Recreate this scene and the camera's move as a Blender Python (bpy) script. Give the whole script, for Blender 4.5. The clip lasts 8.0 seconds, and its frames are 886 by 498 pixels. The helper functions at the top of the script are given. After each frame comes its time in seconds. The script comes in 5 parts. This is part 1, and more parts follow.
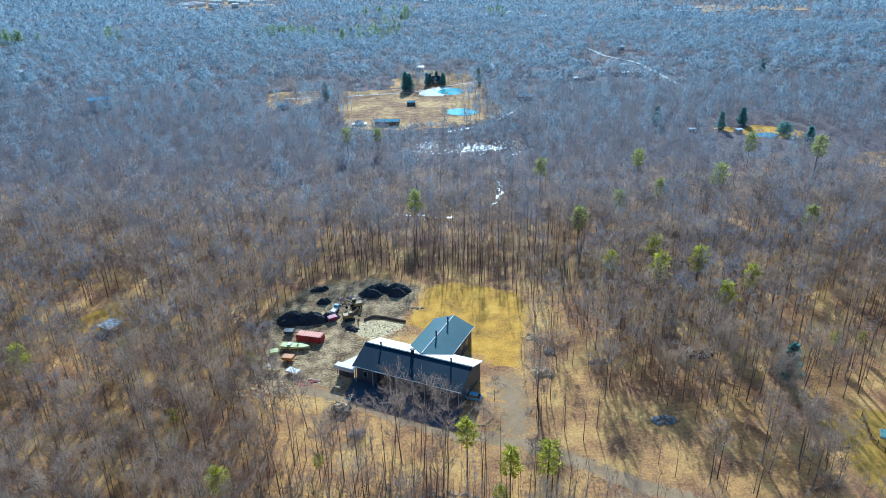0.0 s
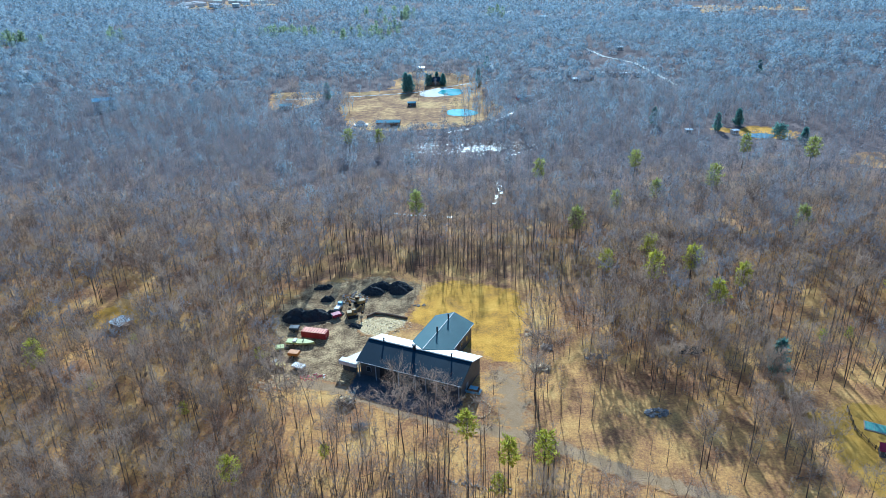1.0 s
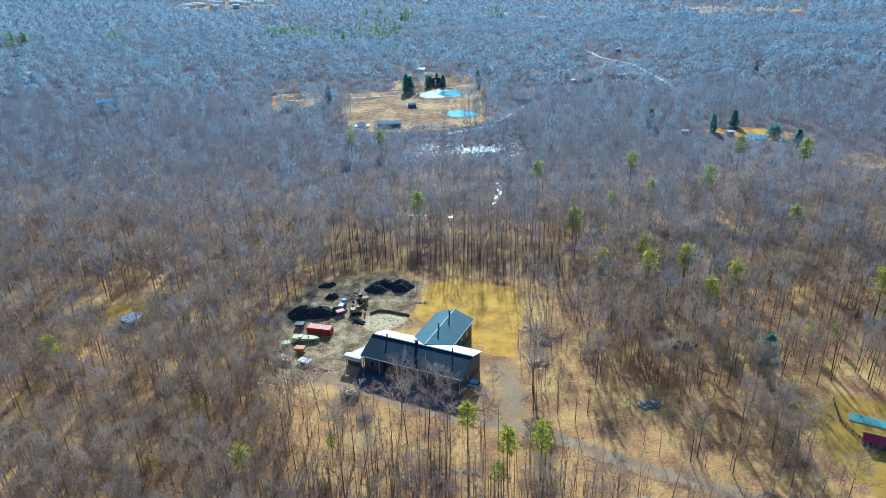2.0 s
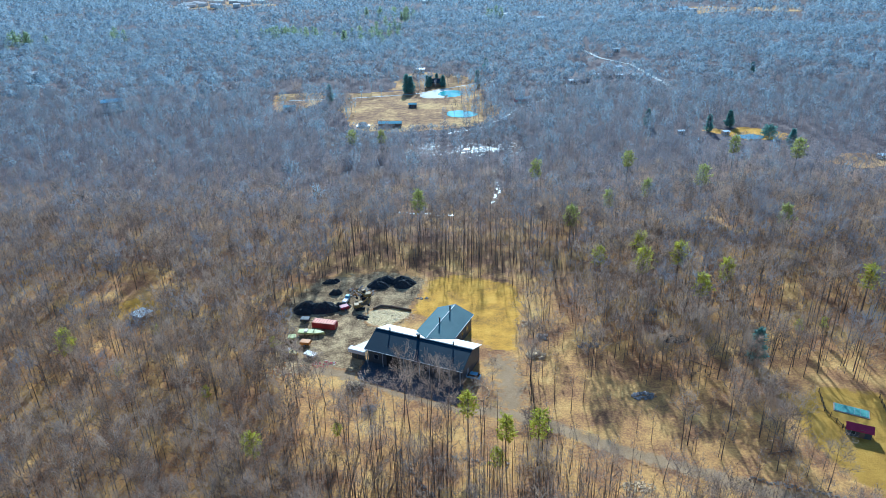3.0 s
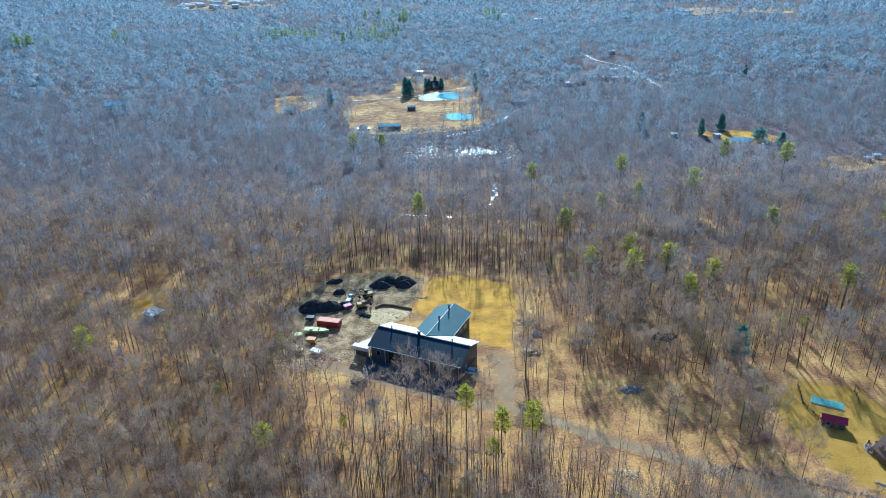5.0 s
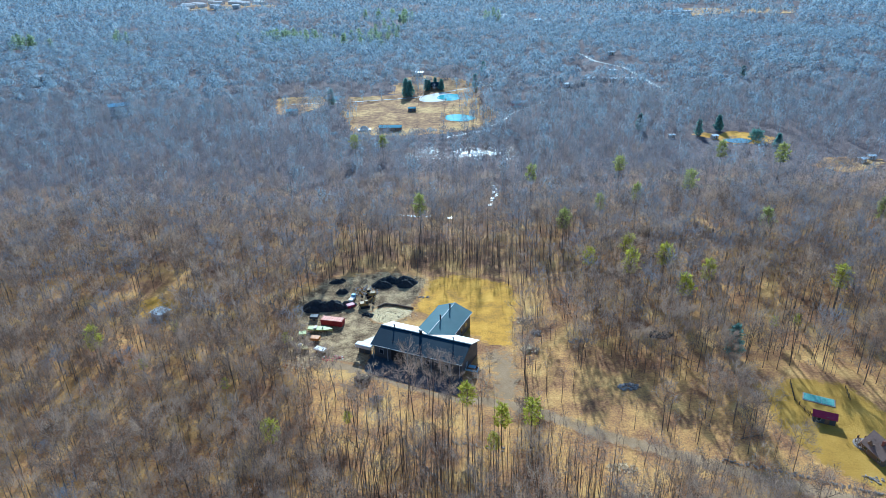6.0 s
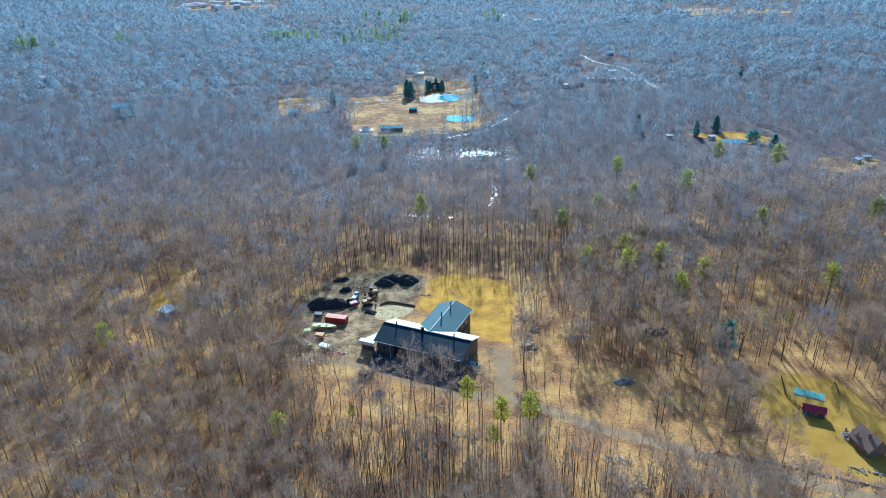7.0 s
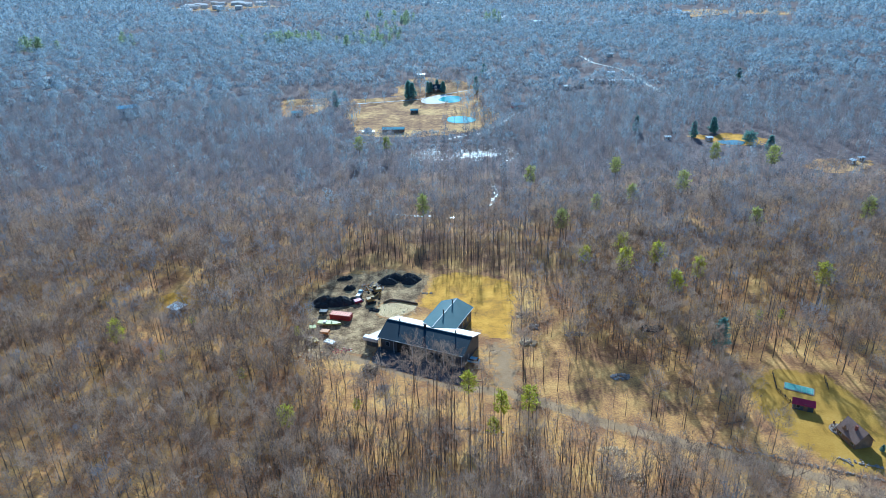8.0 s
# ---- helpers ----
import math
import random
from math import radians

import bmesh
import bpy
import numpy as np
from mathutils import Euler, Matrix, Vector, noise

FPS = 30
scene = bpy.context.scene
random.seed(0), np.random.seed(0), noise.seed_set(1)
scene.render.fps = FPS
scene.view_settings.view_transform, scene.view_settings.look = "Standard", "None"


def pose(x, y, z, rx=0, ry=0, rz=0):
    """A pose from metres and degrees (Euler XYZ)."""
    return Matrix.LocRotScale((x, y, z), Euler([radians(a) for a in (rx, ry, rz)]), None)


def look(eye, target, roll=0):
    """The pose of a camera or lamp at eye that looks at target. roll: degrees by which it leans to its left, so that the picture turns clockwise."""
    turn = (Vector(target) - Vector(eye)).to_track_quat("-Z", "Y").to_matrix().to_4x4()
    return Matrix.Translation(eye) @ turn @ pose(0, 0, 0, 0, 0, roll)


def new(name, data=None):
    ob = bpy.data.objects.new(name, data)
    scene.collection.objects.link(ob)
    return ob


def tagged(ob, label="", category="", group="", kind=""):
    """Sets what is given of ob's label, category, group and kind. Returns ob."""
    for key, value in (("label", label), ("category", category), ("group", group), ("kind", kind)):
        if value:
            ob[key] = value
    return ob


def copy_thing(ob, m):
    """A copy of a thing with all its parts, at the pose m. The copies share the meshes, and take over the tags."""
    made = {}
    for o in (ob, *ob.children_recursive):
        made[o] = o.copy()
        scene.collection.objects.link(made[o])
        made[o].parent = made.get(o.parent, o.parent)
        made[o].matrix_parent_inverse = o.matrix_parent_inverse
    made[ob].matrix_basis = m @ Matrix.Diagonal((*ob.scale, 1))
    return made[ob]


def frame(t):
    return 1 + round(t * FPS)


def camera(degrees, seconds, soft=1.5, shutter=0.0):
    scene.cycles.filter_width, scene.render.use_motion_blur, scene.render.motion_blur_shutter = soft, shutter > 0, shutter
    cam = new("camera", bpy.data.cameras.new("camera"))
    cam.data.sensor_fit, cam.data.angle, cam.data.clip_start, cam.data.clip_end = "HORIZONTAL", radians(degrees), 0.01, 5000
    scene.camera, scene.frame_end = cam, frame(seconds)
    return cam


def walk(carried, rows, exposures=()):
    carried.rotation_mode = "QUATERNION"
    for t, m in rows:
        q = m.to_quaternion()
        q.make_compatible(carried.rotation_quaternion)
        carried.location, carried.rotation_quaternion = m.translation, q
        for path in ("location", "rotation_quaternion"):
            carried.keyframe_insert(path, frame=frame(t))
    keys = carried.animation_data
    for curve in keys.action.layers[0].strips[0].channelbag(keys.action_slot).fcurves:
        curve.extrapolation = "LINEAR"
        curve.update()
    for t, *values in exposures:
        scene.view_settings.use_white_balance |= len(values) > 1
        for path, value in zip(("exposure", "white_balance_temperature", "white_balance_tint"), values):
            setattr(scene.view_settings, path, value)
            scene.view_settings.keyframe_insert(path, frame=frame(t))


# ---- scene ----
cam = camera(68.0, 8.0, soft=0.8)
PATH = [
    (0, (0.115, 3.726, 92.267), (0.117, 5.55, 91.447), -1.5),
    (0.5, (0.019, 1.366, 93.237), (0.021, 3.19, 92.417), -1.5),
    (1, (-0.078, -1.163, 94.489), (-0.076, 0.66, 93.666), -1.5),
    (1.5, (-0.316, -3.762, 95.562), (-0.313, -1.939, 94.739), -1.5),
    (3, (-1.038, -12.213, 98.604), (-1.032, -10.392, 97.778), -1.45),
    (3.5, (-1.267, -14.942, 99.743), (-1.258, -13.123, 98.91), -1.45),
    (4, (-1.365, -16.865, 100.782), (-1.353, -15.047, 99.949), -1.42),
    (4.5, (-1.328, -18.375, 101.893), (-1.316, -16.555, 101.064), -1.4),
    (6, (-1.856, -23.698, 105.075), (-1.843, -21.879, 104.244), -1.42),
    (6.5, (-1.942, -25.909, 106.091), (-1.93, -24.09, 105.259), -1.43),
    (7, (-2.106, -28.331, 107.146), (-2.094, -26.513, 106.313), -1.45),
    (7.5, (-2.393, -30.92, 108.198), (-2.382, -29.102, 107.365), -1.44),
    (8, (-2.637, -33.655, 109.315), (-2.626, -31.837, 108.482), -1.43),
]
walk(cam, [(t, look(eye, target, roll)) for t, eye, target, roll in PATH], [(0, 0.44, 4490, -4), (8, 0.44, 4490, -4)])

# ---- light: low spring sun ahead of the camera, clear sky ----
SUN_EL, SUN_AZ = radians(28.0), radians(3.0)
world = bpy.data.worlds.new("sky")
scene.world = world
world.use_nodes = True
sky = world.node_tree.nodes.new("ShaderNodeTexSky")
sky.sky_type, sky.sun_disc = "NISHITA", False
sky.sun_elevation, sky.sun_rotation = SUN_EL, SUN_AZ
sky.dust_density, sky.ozone_density = 0.5, 3.0
world.node_tree.nodes["Background"].inputs["Strength"].default_value = 0.105
world.node_tree.links.new(sky.outputs["Color"], world.node_tree.nodes["Background"].inputs["Color"])
sun = new("sun", bpy.data.lights.new("sun", "SUN"))
sun.data.energy, sun.data.angle, sun.data.color = 5.0, radians(0.53), (1.0, 0.93, 0.82)
to_sun = Vector((math.sin(SUN_AZ) * math.cos(SUN_EL), math.cos(SUN_AZ) * math.cos(SUN_EL), math.sin(SUN_EL)))
sun.matrix_world = look(to_sun * 300, (0, 0, 0))


# ---- materials ----
def shader(name, rough=0.8, metal=0.0, spec=0.4):
    m = bpy.data.materials.new(name)
    m.use_nodes = True
    b = m.node_tree.nodes["Principled BSDF"]
    b.inputs["Roughness"].default_value = rough
    b.inputs["Metallic"].default_value = metal
    b.inputs["Specular IOR Level"].default_value = spec
    return m, m.node_tree, b


def noise_node(nt, scale, detail=4.0, rough=0.6):
    co = nt.nodes.new("ShaderNodeNewGeometry")
    n = nt.nodes.new("ShaderNodeTexNoise")
    n.inputs["Scale"].default_value = scale
    n.inputs["Detail"].default_value = detail
    n.inputs["Roughness"].default_value = rough
    nt.links.new(co.outputs["Position"], n.inputs["Vector"])
    return n.outputs["Fac"]


def ramp(nt, fac, stops):
    r = nt.nodes.new("ShaderNodeValToRGB")
    while len(r.color_ramp.elements) < len(stops):
        r.color_ramp.elements.new(0.5)
    for e, (p, c) in zip(r.color_ramp.elements, stops):
        e.position, e.color = p, (*c, 1.0)
    nt.links.new(fac, r.inputs["Fac"])
    return r.outputs["Color"]


def mix(nt, fac, a, b, how="MIX"):
    m = nt.nodes.new("ShaderNodeMix")
    m.data_type, m.blend_type = "RGBA", how
    for v, k in ((fac, 0), (a, 6), (b, 7)):
        if isinstance(v, bpy.types.NodeSocket):
            nt.links.new(v, m.inputs[k])
        elif k == 0:
            m.inputs[0].default_value = v
        else:
            m.inputs[k].default_value = (*v, 1.0)
    return m.outputs[2]


def calc(nt, op, a, b, clamp=False):
    m = nt.nodes.new("ShaderNodeMath")
    m.operation, m.use_clamp = op, clamp
    for k, v in enumerate((a, b)):
        if isinstance(v, bpy.types.NodeSocket):
            nt.links.new(v, m.inputs[k])
        else:
            m.inputs[k].default_value = v
    return m.outputs[0]


def bump(nt, b, height, strength, distance):
    n = nt.nodes.new("ShaderNodeBump")
    n.inputs["Strength"].default_value, n.inputs["Distance"].default_value = strength, distance
    nt.links.new(height, n.inputs["Height"])
    nt.links.new(n.outputs["Normal"], b.inputs["Normal"])


def surface(name, dark, light, scale=1.0, fine=12.0, rough=0.8, metal=0.0, spec=0.4, relief=0.02, vary=0.0):
    """A material with stains at one scale, grain at another and a little relief; vary: brightness from object to object."""
    m, nt, b = shader(name, rough, metal, spec)
    big, small = noise_node(nt, scale), noise_node(nt, fine, 3.0)
    c = ramp(nt, calc(nt, "ADD", calc(nt, "MULTIPLY", big, 0.6), calc(nt, "MULTIPLY", small, 0.4)), [(0.36, dark), (0.64, light)])
    if vary:
        info = nt.nodes.new("ShaderNodeObjectInfo")
        v = calc(nt, "ADD", calc(nt, "MULTIPLY", info.outputs["Random"], vary), 1.0 - vary / 2)
        c = mix(nt, 1.0, c, v, "MULTIPLY")
    nt.links.new(c, b.inputs["Base Color"])
    if relief:
        bump(nt, b, small, 0.6, relief)
    return m


LITTER = [(0.35, (0.15, 0.07, 0.04)), (0.45, (0.38, 0.188, 0.082)), (0.54, (0.65, 0.352, 0.112)), (0.65, (0.86, 0.55, 0.185))]


def litter_colour(nt):
    f = calc(nt, "ADD", calc(nt, "MULTIPLY", noise_node(nt, 0.09, 5.0), 0.6), calc(nt, "MULTIPLY", noise_node(nt, 1.6, 5.0, 0.7), 0.4))
    return ramp(nt, f, LITTER)


def ground_material():
    m, nt, b = shader("leaf_litter", 0.95, 0.0, 0.1)
    # oak leaves round the farm; haze painted into the litter colour further off
    co = nt.nodes.new("ShaderNodeNewGeometry")
    axes = nt.nodes.new("ShaderNodeSeparateXYZ")
    nt.links.new(co.outputs["Position"], axes.inputs[0])
    haze = calc(nt, "ADD", calc(nt, "DIVIDE", calc(nt, "SUBTRACT", axes.outputs["Y"], 178.0), 130.0), calc(nt, "SUBTRACT", noise_node(nt, 0.03, 3.0), 0.5), True)
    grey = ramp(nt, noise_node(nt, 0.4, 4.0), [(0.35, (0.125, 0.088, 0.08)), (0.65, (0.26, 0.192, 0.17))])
    nt.links.new(mix(nt, haze, litter_colour(nt), grey), b.inputs["Base Color"])
    bump(nt, b, noise_node(nt, 3.0, 5.0, 0.7), 0.8, 0.25)
    return m


def patch_material(name, stops, scale, fine, ragged=0.5, rough=0.95):
    """A ground cover that thins out into leaf litter towards its rim."""
    m, nt, b = shader(name, rough, 0.0, 0.1)
    f = calc(nt, "ADD", calc(nt, "MULTIPLY", noise_node(nt, scale, 4.0), 0.55), calc(nt, "MULTIPLY", noise_node(nt, fine, 4.0, 0.7), 0.45))
    inner = nt.nodes.new("ShaderNodeAttribute")
    inner.attribute_name = "inner"
    edge = calc(nt, "ADD", inner.outputs["Fac"], calc(nt, "MULTIPLY", calc(nt, "SUBTRACT", noise_node(nt, 0.5, 5.0, 0.7), 0.5), ragged * 4))
    edge = calc(nt, "MULTIPLY", calc(nt, "SUBTRACT", edge, 0.25), 2.5, True)
    nt.links.new(mix(nt, edge, litter_colour(nt), ramp(nt, f, stops)), b.inputs["Base Color"])
    bump(nt, b, noise_node(nt, 3.0, 5.0, 0.7), 0.8, 0.25)
    return m


def scatter(nt, b, colour, share):
    """Lets light through thin or porous growth."""
    soft = nt.nodes.new("ShaderNodeBsdfTranslucent")
    both = nt.nodes.new("ShaderNodeMixShader")
    both.inputs["Fac"].default_value = share
    nt.links.new(colour, soft.inputs["Color"])
    nt.links.new(b.outputs[0], both.inputs[1])
    nt.links.new(soft.outputs[0], both.inputs[2])
    nt.links.new(both.outputs[0], nt.nodes["Material Output"].inputs["Surface"])


def twig_material(name, stops, share=0.0, rough=0.75, porous=0.0, island=0.22):
    """Bark and twigs: tone drifts from tree to tree and from twig to twig; clusters of fine twigs let some light through."""
    m, nt, b = shader(name, rough, 0.0, 0.3)
    geo = nt.nodes.new("ShaderNodeNewGeometry")
    f = calc(nt, "ADD", calc(nt, "MULTIPLY", noise_node(nt, 0.15, 2.0, 0.5), 1 - island), calc(nt, "MULTIPLY", geo.outputs["Random Per Island"], island))
    c = ramp(nt, f, stops)
    nt.links.new(c, b.inputs["Base Color"])
    if share:
        scatter(nt, b, c, share)
    if porous:
        end = nt.nodes["Material Output"].inputs["Surface"]
        gaps, both = nt.nodes.new("ShaderNodeBsdfTransparent"), nt.nodes.new("ShaderNodeMixShader")
        both.inputs["Fac"].default_value = porous
        nt.links.new(end.links[0].from_socket, both.inputs[1])
        nt.links.new(gaps.outputs[0], both.inputs[2])
        nt.links.new(both.outputs[0], end)
    return m


def leaf_material(name, stops):
    m, nt, b = shader(name, 0.6, 0.0, 0.3)
    geo = nt.nodes.new("ShaderNodeNewGeometry")
    nt.links.new(ramp(nt, geo.outputs["Random Per Island"], stops), b.inputs["Base Color"])
    scatter(nt, b, ramp(nt, geo.outputs["Random Per Island"], stops), 0.5)
    return m


def water_material(name, colour, rough):
    m, nt, b = shader(name, rough, 0.0, 0.2)
    nt.links.new(ramp(nt, noise_node(nt, 0.15, 3.0), [(0.35, colour), (0.65, tuple(v * 1.25 for v in colour))]), b.inputs["Base Color"])
    bump(nt, b, noise_node(nt, 1.2, 3.0), 0.05, 0.01)
    return m


M_GROUND = ground_material()
M_LAWN = patch_material("dry_grass", [(0.38, (0.35, 0.185, 0.05)), (0.5, (0.70, 0.36, 0.045)), (0.62, (0.86, 0.49, 0.085))], 0.16, 2.5)
M_GREENLAWN = patch_material("spring_lawn", [(0.32, (0.34, 0.18, 0.035)), (0.5, (0.52, 0.29, 0.045)), (0.68, (0.60, 0.36, 0.08))], 0.16, 2.5)
M_DIRT = patch_material("bare_earth", [(0.40, (0.12, 0.073, 0.037)), (0.5, (0.34, 0.222, 0.112)), (0.60, (0.66, 0.46, 0.225))], 0.25, 2.0, 0.6)
M_GRAVEL = patch_material("gravel", [(0.3, (0.275, 0.170, 0.085)), (0.5, (0.418, 0.270, 0.140)), (0.7, (0.550, 0.370, 0.204))], 0.25, 3.0, 0.6)
M_FIELD = patch_material("dry_field", [(0.40, (0.22, 0.118, 0.062)), (0.5, (0.43, 0.24, 0.10)), (0.60, (0.70, 0.45, 0.17))], 0.035, 0.25, 0.2)
M_CHIPS = patch_material("wood_chips", [(0.40, (0.40, 0.27, 0.12)), (0.5, (0.80, 0.57, 0.27)), (0.58, (0.95, 0.77, 0.46))], 2.0, 6.0, 0.4)
# Twig tones, near to far: distance haze put in as cooler, bluer colour.
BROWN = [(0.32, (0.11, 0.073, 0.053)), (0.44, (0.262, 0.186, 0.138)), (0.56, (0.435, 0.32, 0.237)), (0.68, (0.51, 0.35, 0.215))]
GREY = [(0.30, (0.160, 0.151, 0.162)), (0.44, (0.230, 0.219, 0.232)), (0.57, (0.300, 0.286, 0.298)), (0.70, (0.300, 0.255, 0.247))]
HAZY = [(0.32, (0.255, 0.325, 0.372)), (0.47, (0.325, 0.405, 0.455)), (0.62, (0.385, 0.46, 0.505))]
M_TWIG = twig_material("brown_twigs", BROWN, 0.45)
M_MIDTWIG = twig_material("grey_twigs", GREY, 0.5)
M_FARTWIG = twig_material("hazed_twigs", HAZY, 0.5)
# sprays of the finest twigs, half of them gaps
SPRAYS = [twig_material(n + "_twig_sprays", c, 0.5, porous=0.56, island=0.04) for n, c in (("brown", BROWN), ("grey", GREY), ("hazy", HAZY))]
M_BARK = twig_material("bark", [(0.30, (0.07, 0.047, 0.034)), (0.5, (0.135, 0.096, 0.07)), (0.7, (0.23, 0.175, 0.135))])
M_PINE = leaf_material("pine_needles", [(0.1, (0.34, 0.31, 0.03)), (0.5, (0.55, 0.50, 0.05)), (0.9, (0.72, 0.66, 0.10))])
M_PINEPALE = leaf_material("pale_pine_needles", [(0.1, (0.30, 0.30, 0.08)), (0.5, (0.48, 0.46, 0.12)), (0.9, (0.62, 0.60, 0.19))])
# Lightened for distance haze, which is put into the needle colour.
M_SPRUCE = leaf_material("spruce_needles", [(0.1, (0.14, 0.25, 0.22)), (0.5, (0.21, 0.35, 0.30)), (0.9, (0.28, 0.43, 0.36))])
# Barn roof by slope: front's shade and back's glare put into the colour.
M_ROOF = surface("shade_dark_metal_roof", (0.010, 0.028, 0.046), (0.018, 0.042, 0.062), 0.15, 6.0, 0.6, 0.0, 0.2, 0.004)
M_WINGROOF = surface("teal_metal_roof", (0.034, 0.095, 0.105), (0.052, 0.128, 0.138), 0.15, 6.0, 0.6, 0.0, 0.25, 0.004)
M_ROOFGLARE = surface("glare_pale_metal_roof", (0.701, 0.640, 0.594), (0.881, 0.790, 0.720), 0.15, 6.0, 0.35, 0.2, 0.6, 0.004)
M_SIDING = surface("grey_siding", (0.06, 0.065, 0.07), (0.10, 0.105, 0.11), 0.4, 9.0, 0.6)
M_TRIM = surface("pale_trim", (0.26, 0.28, 0.29), (0.38, 0.39, 0.39), 0.8, 9.0, 0.5)
M_BLACK = surface("black_metal", (0.012, 0.012, 0.013), (0.03, 0.03, 0.03), 1.0, 9.0, 0.5)
M_GLASS = surface("dark_window_glass", (0.02, 0.03, 0.04), (0.035, 0.045, 0.055), 0.5, 3.0, 0.08, 0.0, 0.9, 0.0)
M_WHITE = surface("weathered_white_paint", (0.621, 0.550, 0.477), (0.900, 0.800, 0.702), 0.5, 7.0, 0.5, vary=0.2)
M_RED = surface("sun_bleached_red_paint", (0.34, 0.02, 0.025), (0.52, 0.055, 0.05), 0.5, 6.0, 0.55)
# Container roof: sunlight on the top put into a lighter salmon red.
M_SALMON = surface("sunlit_salmon_paint", (0.72, 0.24, 0.12), (0.90, 0.42, 0.25), 0.6, 4.0, 0.6)
M_REDROOF = surface("crimson_metal_roof", (0.28, 0.015, 0.045), (0.40, 0.035, 0.08), 0.5, 6.0, 0.45)
M_ORANGE = surface("orange_paint", (0.50, 0.16, 0.02), (0.65, 0.27, 0.05), 0.6, 7.0, 0.5)
M_YELLOW = surface("faded_yellow_paint", (0.60, 0.40, 0.07), (0.80, 0.58, 0.18), 0.6, 7.0, 0.5)


def milky_sheet():
    m, nt, b = shader("milky_sheet", 0.5, 0.0, 0.4)
    c = ramp(nt, noise_node(nt, 0.6), [(0.35, (0.74, 0.72, 0.68)), (0.65, (0.86, 0.84, 0.80))])
    nt.links.new(c, b.inputs["Base Color"])
    scatter(nt, b, c, 0.5)
    return m


M_MILK = milky_sheet()
M_CREAM = surface("cream_sheet", (0.62, 0.50, 0.36), (0.82, 0.69, 0.52), 0.4, 5.0, 0.6)
# Paler and bluer than the nearer pines: distance haze put into the needles.
M_FARPINE = leaf_material("hazed_pine_needles", [(0.1, (0.28, 0.34, 0.20)), (0.5, (0.40, 0.46, 0.26)), (0.9, (0.50, 0.56, 0.32))])
M_OCHRE = surface("worn_ochre_paint", (0.30, 0.17, 0.045), (0.50, 0.32, 0.10), 0.6, 7.0, 0.6)
M_DARKWOOD = surface("dark_fence_wood", (0.05, 0.034, 0.024), (0.11, 0.078, 0.055), 0.7, 8.0, 0.85, vary=0.4)
# Barn's cast shadow put into a dark bluish ground colour.
M_BARNSHADOW = patch_material("barn_shadow_tint", [(0.3, (0.05, 0.062, 0.072)), (0.5, (0.085, 0.10, 0.115)), (0.7, (0.13, 0.15, 0.165))], 0.25, 3.0, 0.4)
M_GREYPOND = water_material("grey_pond_water", (0.10, 0.20, 0.24), 0.08)
M_LIME = surface("pale_green_paint", (0.46, 0.47, 0.13), (0.64, 0.64, 0.24), 0.6, 7.0, 0.5)
M_BLUE = surface("pale_blue_tarp", (0.2, 0.38, 0.5), (0.32, 0.52, 0.64), 0.8, 5.0, 0.45)
M_TEALROOF = surface("teal_sheet_roof", (0.13, 0.30, 0.36), (0.20, 0.40, 0.46), 0.4, 5.0, 0.85, 0.0, 0.1)
M_TARP = surface("pale_tarp", (0.60, 0.66, 0.67), (0.80, 0.84, 0.84), 0.8, 5.0, 0.4)
# Near-black heap colour, part of it shade put into the earth.
M_DARKPILE = surface("shade_dark_heap", (0.018, 0.021, 0.026), (0.06, 0.056, 0.05), 0.6, 5.0, 0.95, relief=0.15)
M_STONE = surface("field_stone", (0.226, 0.180, 0.140), (0.475, 0.380, 0.297), 0.7, 6.0, 0.85, vary=0.5, relief=0.05)
M_BLUESTONE = surface("dark_field_stone", (0.17, 0.14, 0.115), (0.42, 0.355, 0.30), 0.7, 6.0, 0.8, vary=0.6, relief=0.05)
M_RUBBLE = surface("pale_cordwood", (0.48, 0.32, 0.15), (0.82, 0.58, 0.31), 0.7, 6.0, 0.85, vary=0.6)
M_WOOD = surface("weathered_wood", (0.147, 0.090, 0.054), (0.294, 0.190, 0.117), 0.7, 8.0, 0.85, vary=0.4)
M_SHINGLE = surface("brown_roof_shingles", (0.22, 0.135, 0.095), (0.33, 0.21, 0.155), 0.5, 5.0, 0.85)
M_TYRE = surface("rubber", (0.012, 0.012, 0.012), (0.025, 0.025, 0.025), 2.0, 9.0, 0.8)
M_TEAL = surface("teal_pool_cover", (0.08, 0.23, 0.19), (0.20, 0.42, 0.34), 0.5, 3.0, 0.35)
M_CONCRETE = surface("pale_concrete", (0.42, 0.40, 0.36), (0.56, 0.54, 0.49), 0.6, 5.0, 0.8)
M_SAND = surface("pale_sand", (0.62, 0.56, 0.46), (0.78, 0.73, 0.64), 0.08, 1.0, 0.9)
# The sky's reflected cyan is put into the pond's base colour.
M_POND = water_material("pond_water", (0.13, 0.40, 0.41), 0.06)
M_PUDDLE = water_material("bog_water", (0.10, 0.13, 0.15), 0.28)


# ---- building blocks ----
def fast_mesh(name, verts, tris, mats, index=None):
    me = bpy.data.meshes.new(name)
    verts, tris = np.asarray(verts, np.float32), np.asarray(tris, np.int32)
    me.vertices.add(len(verts))
    me.vertices.foreach_set("co", verts.ravel())
    me.loops.add(tris.size)
    me.loops.foreach_set("vertex_index", tris.ravel())
    me.polygons.add(len(tris))
    me.polygons.foreach_set("loop_start", np.arange(0, tris.size, tris.shape[1], dtype=np.int32))
    for m in mats:
        me.materials.append(m)
    if index is not None:
        me.polygons.foreach_set("material_index", np.asarray(index, np.int32))
    me.update(calc_edges=True)
    me.validate()
    return me


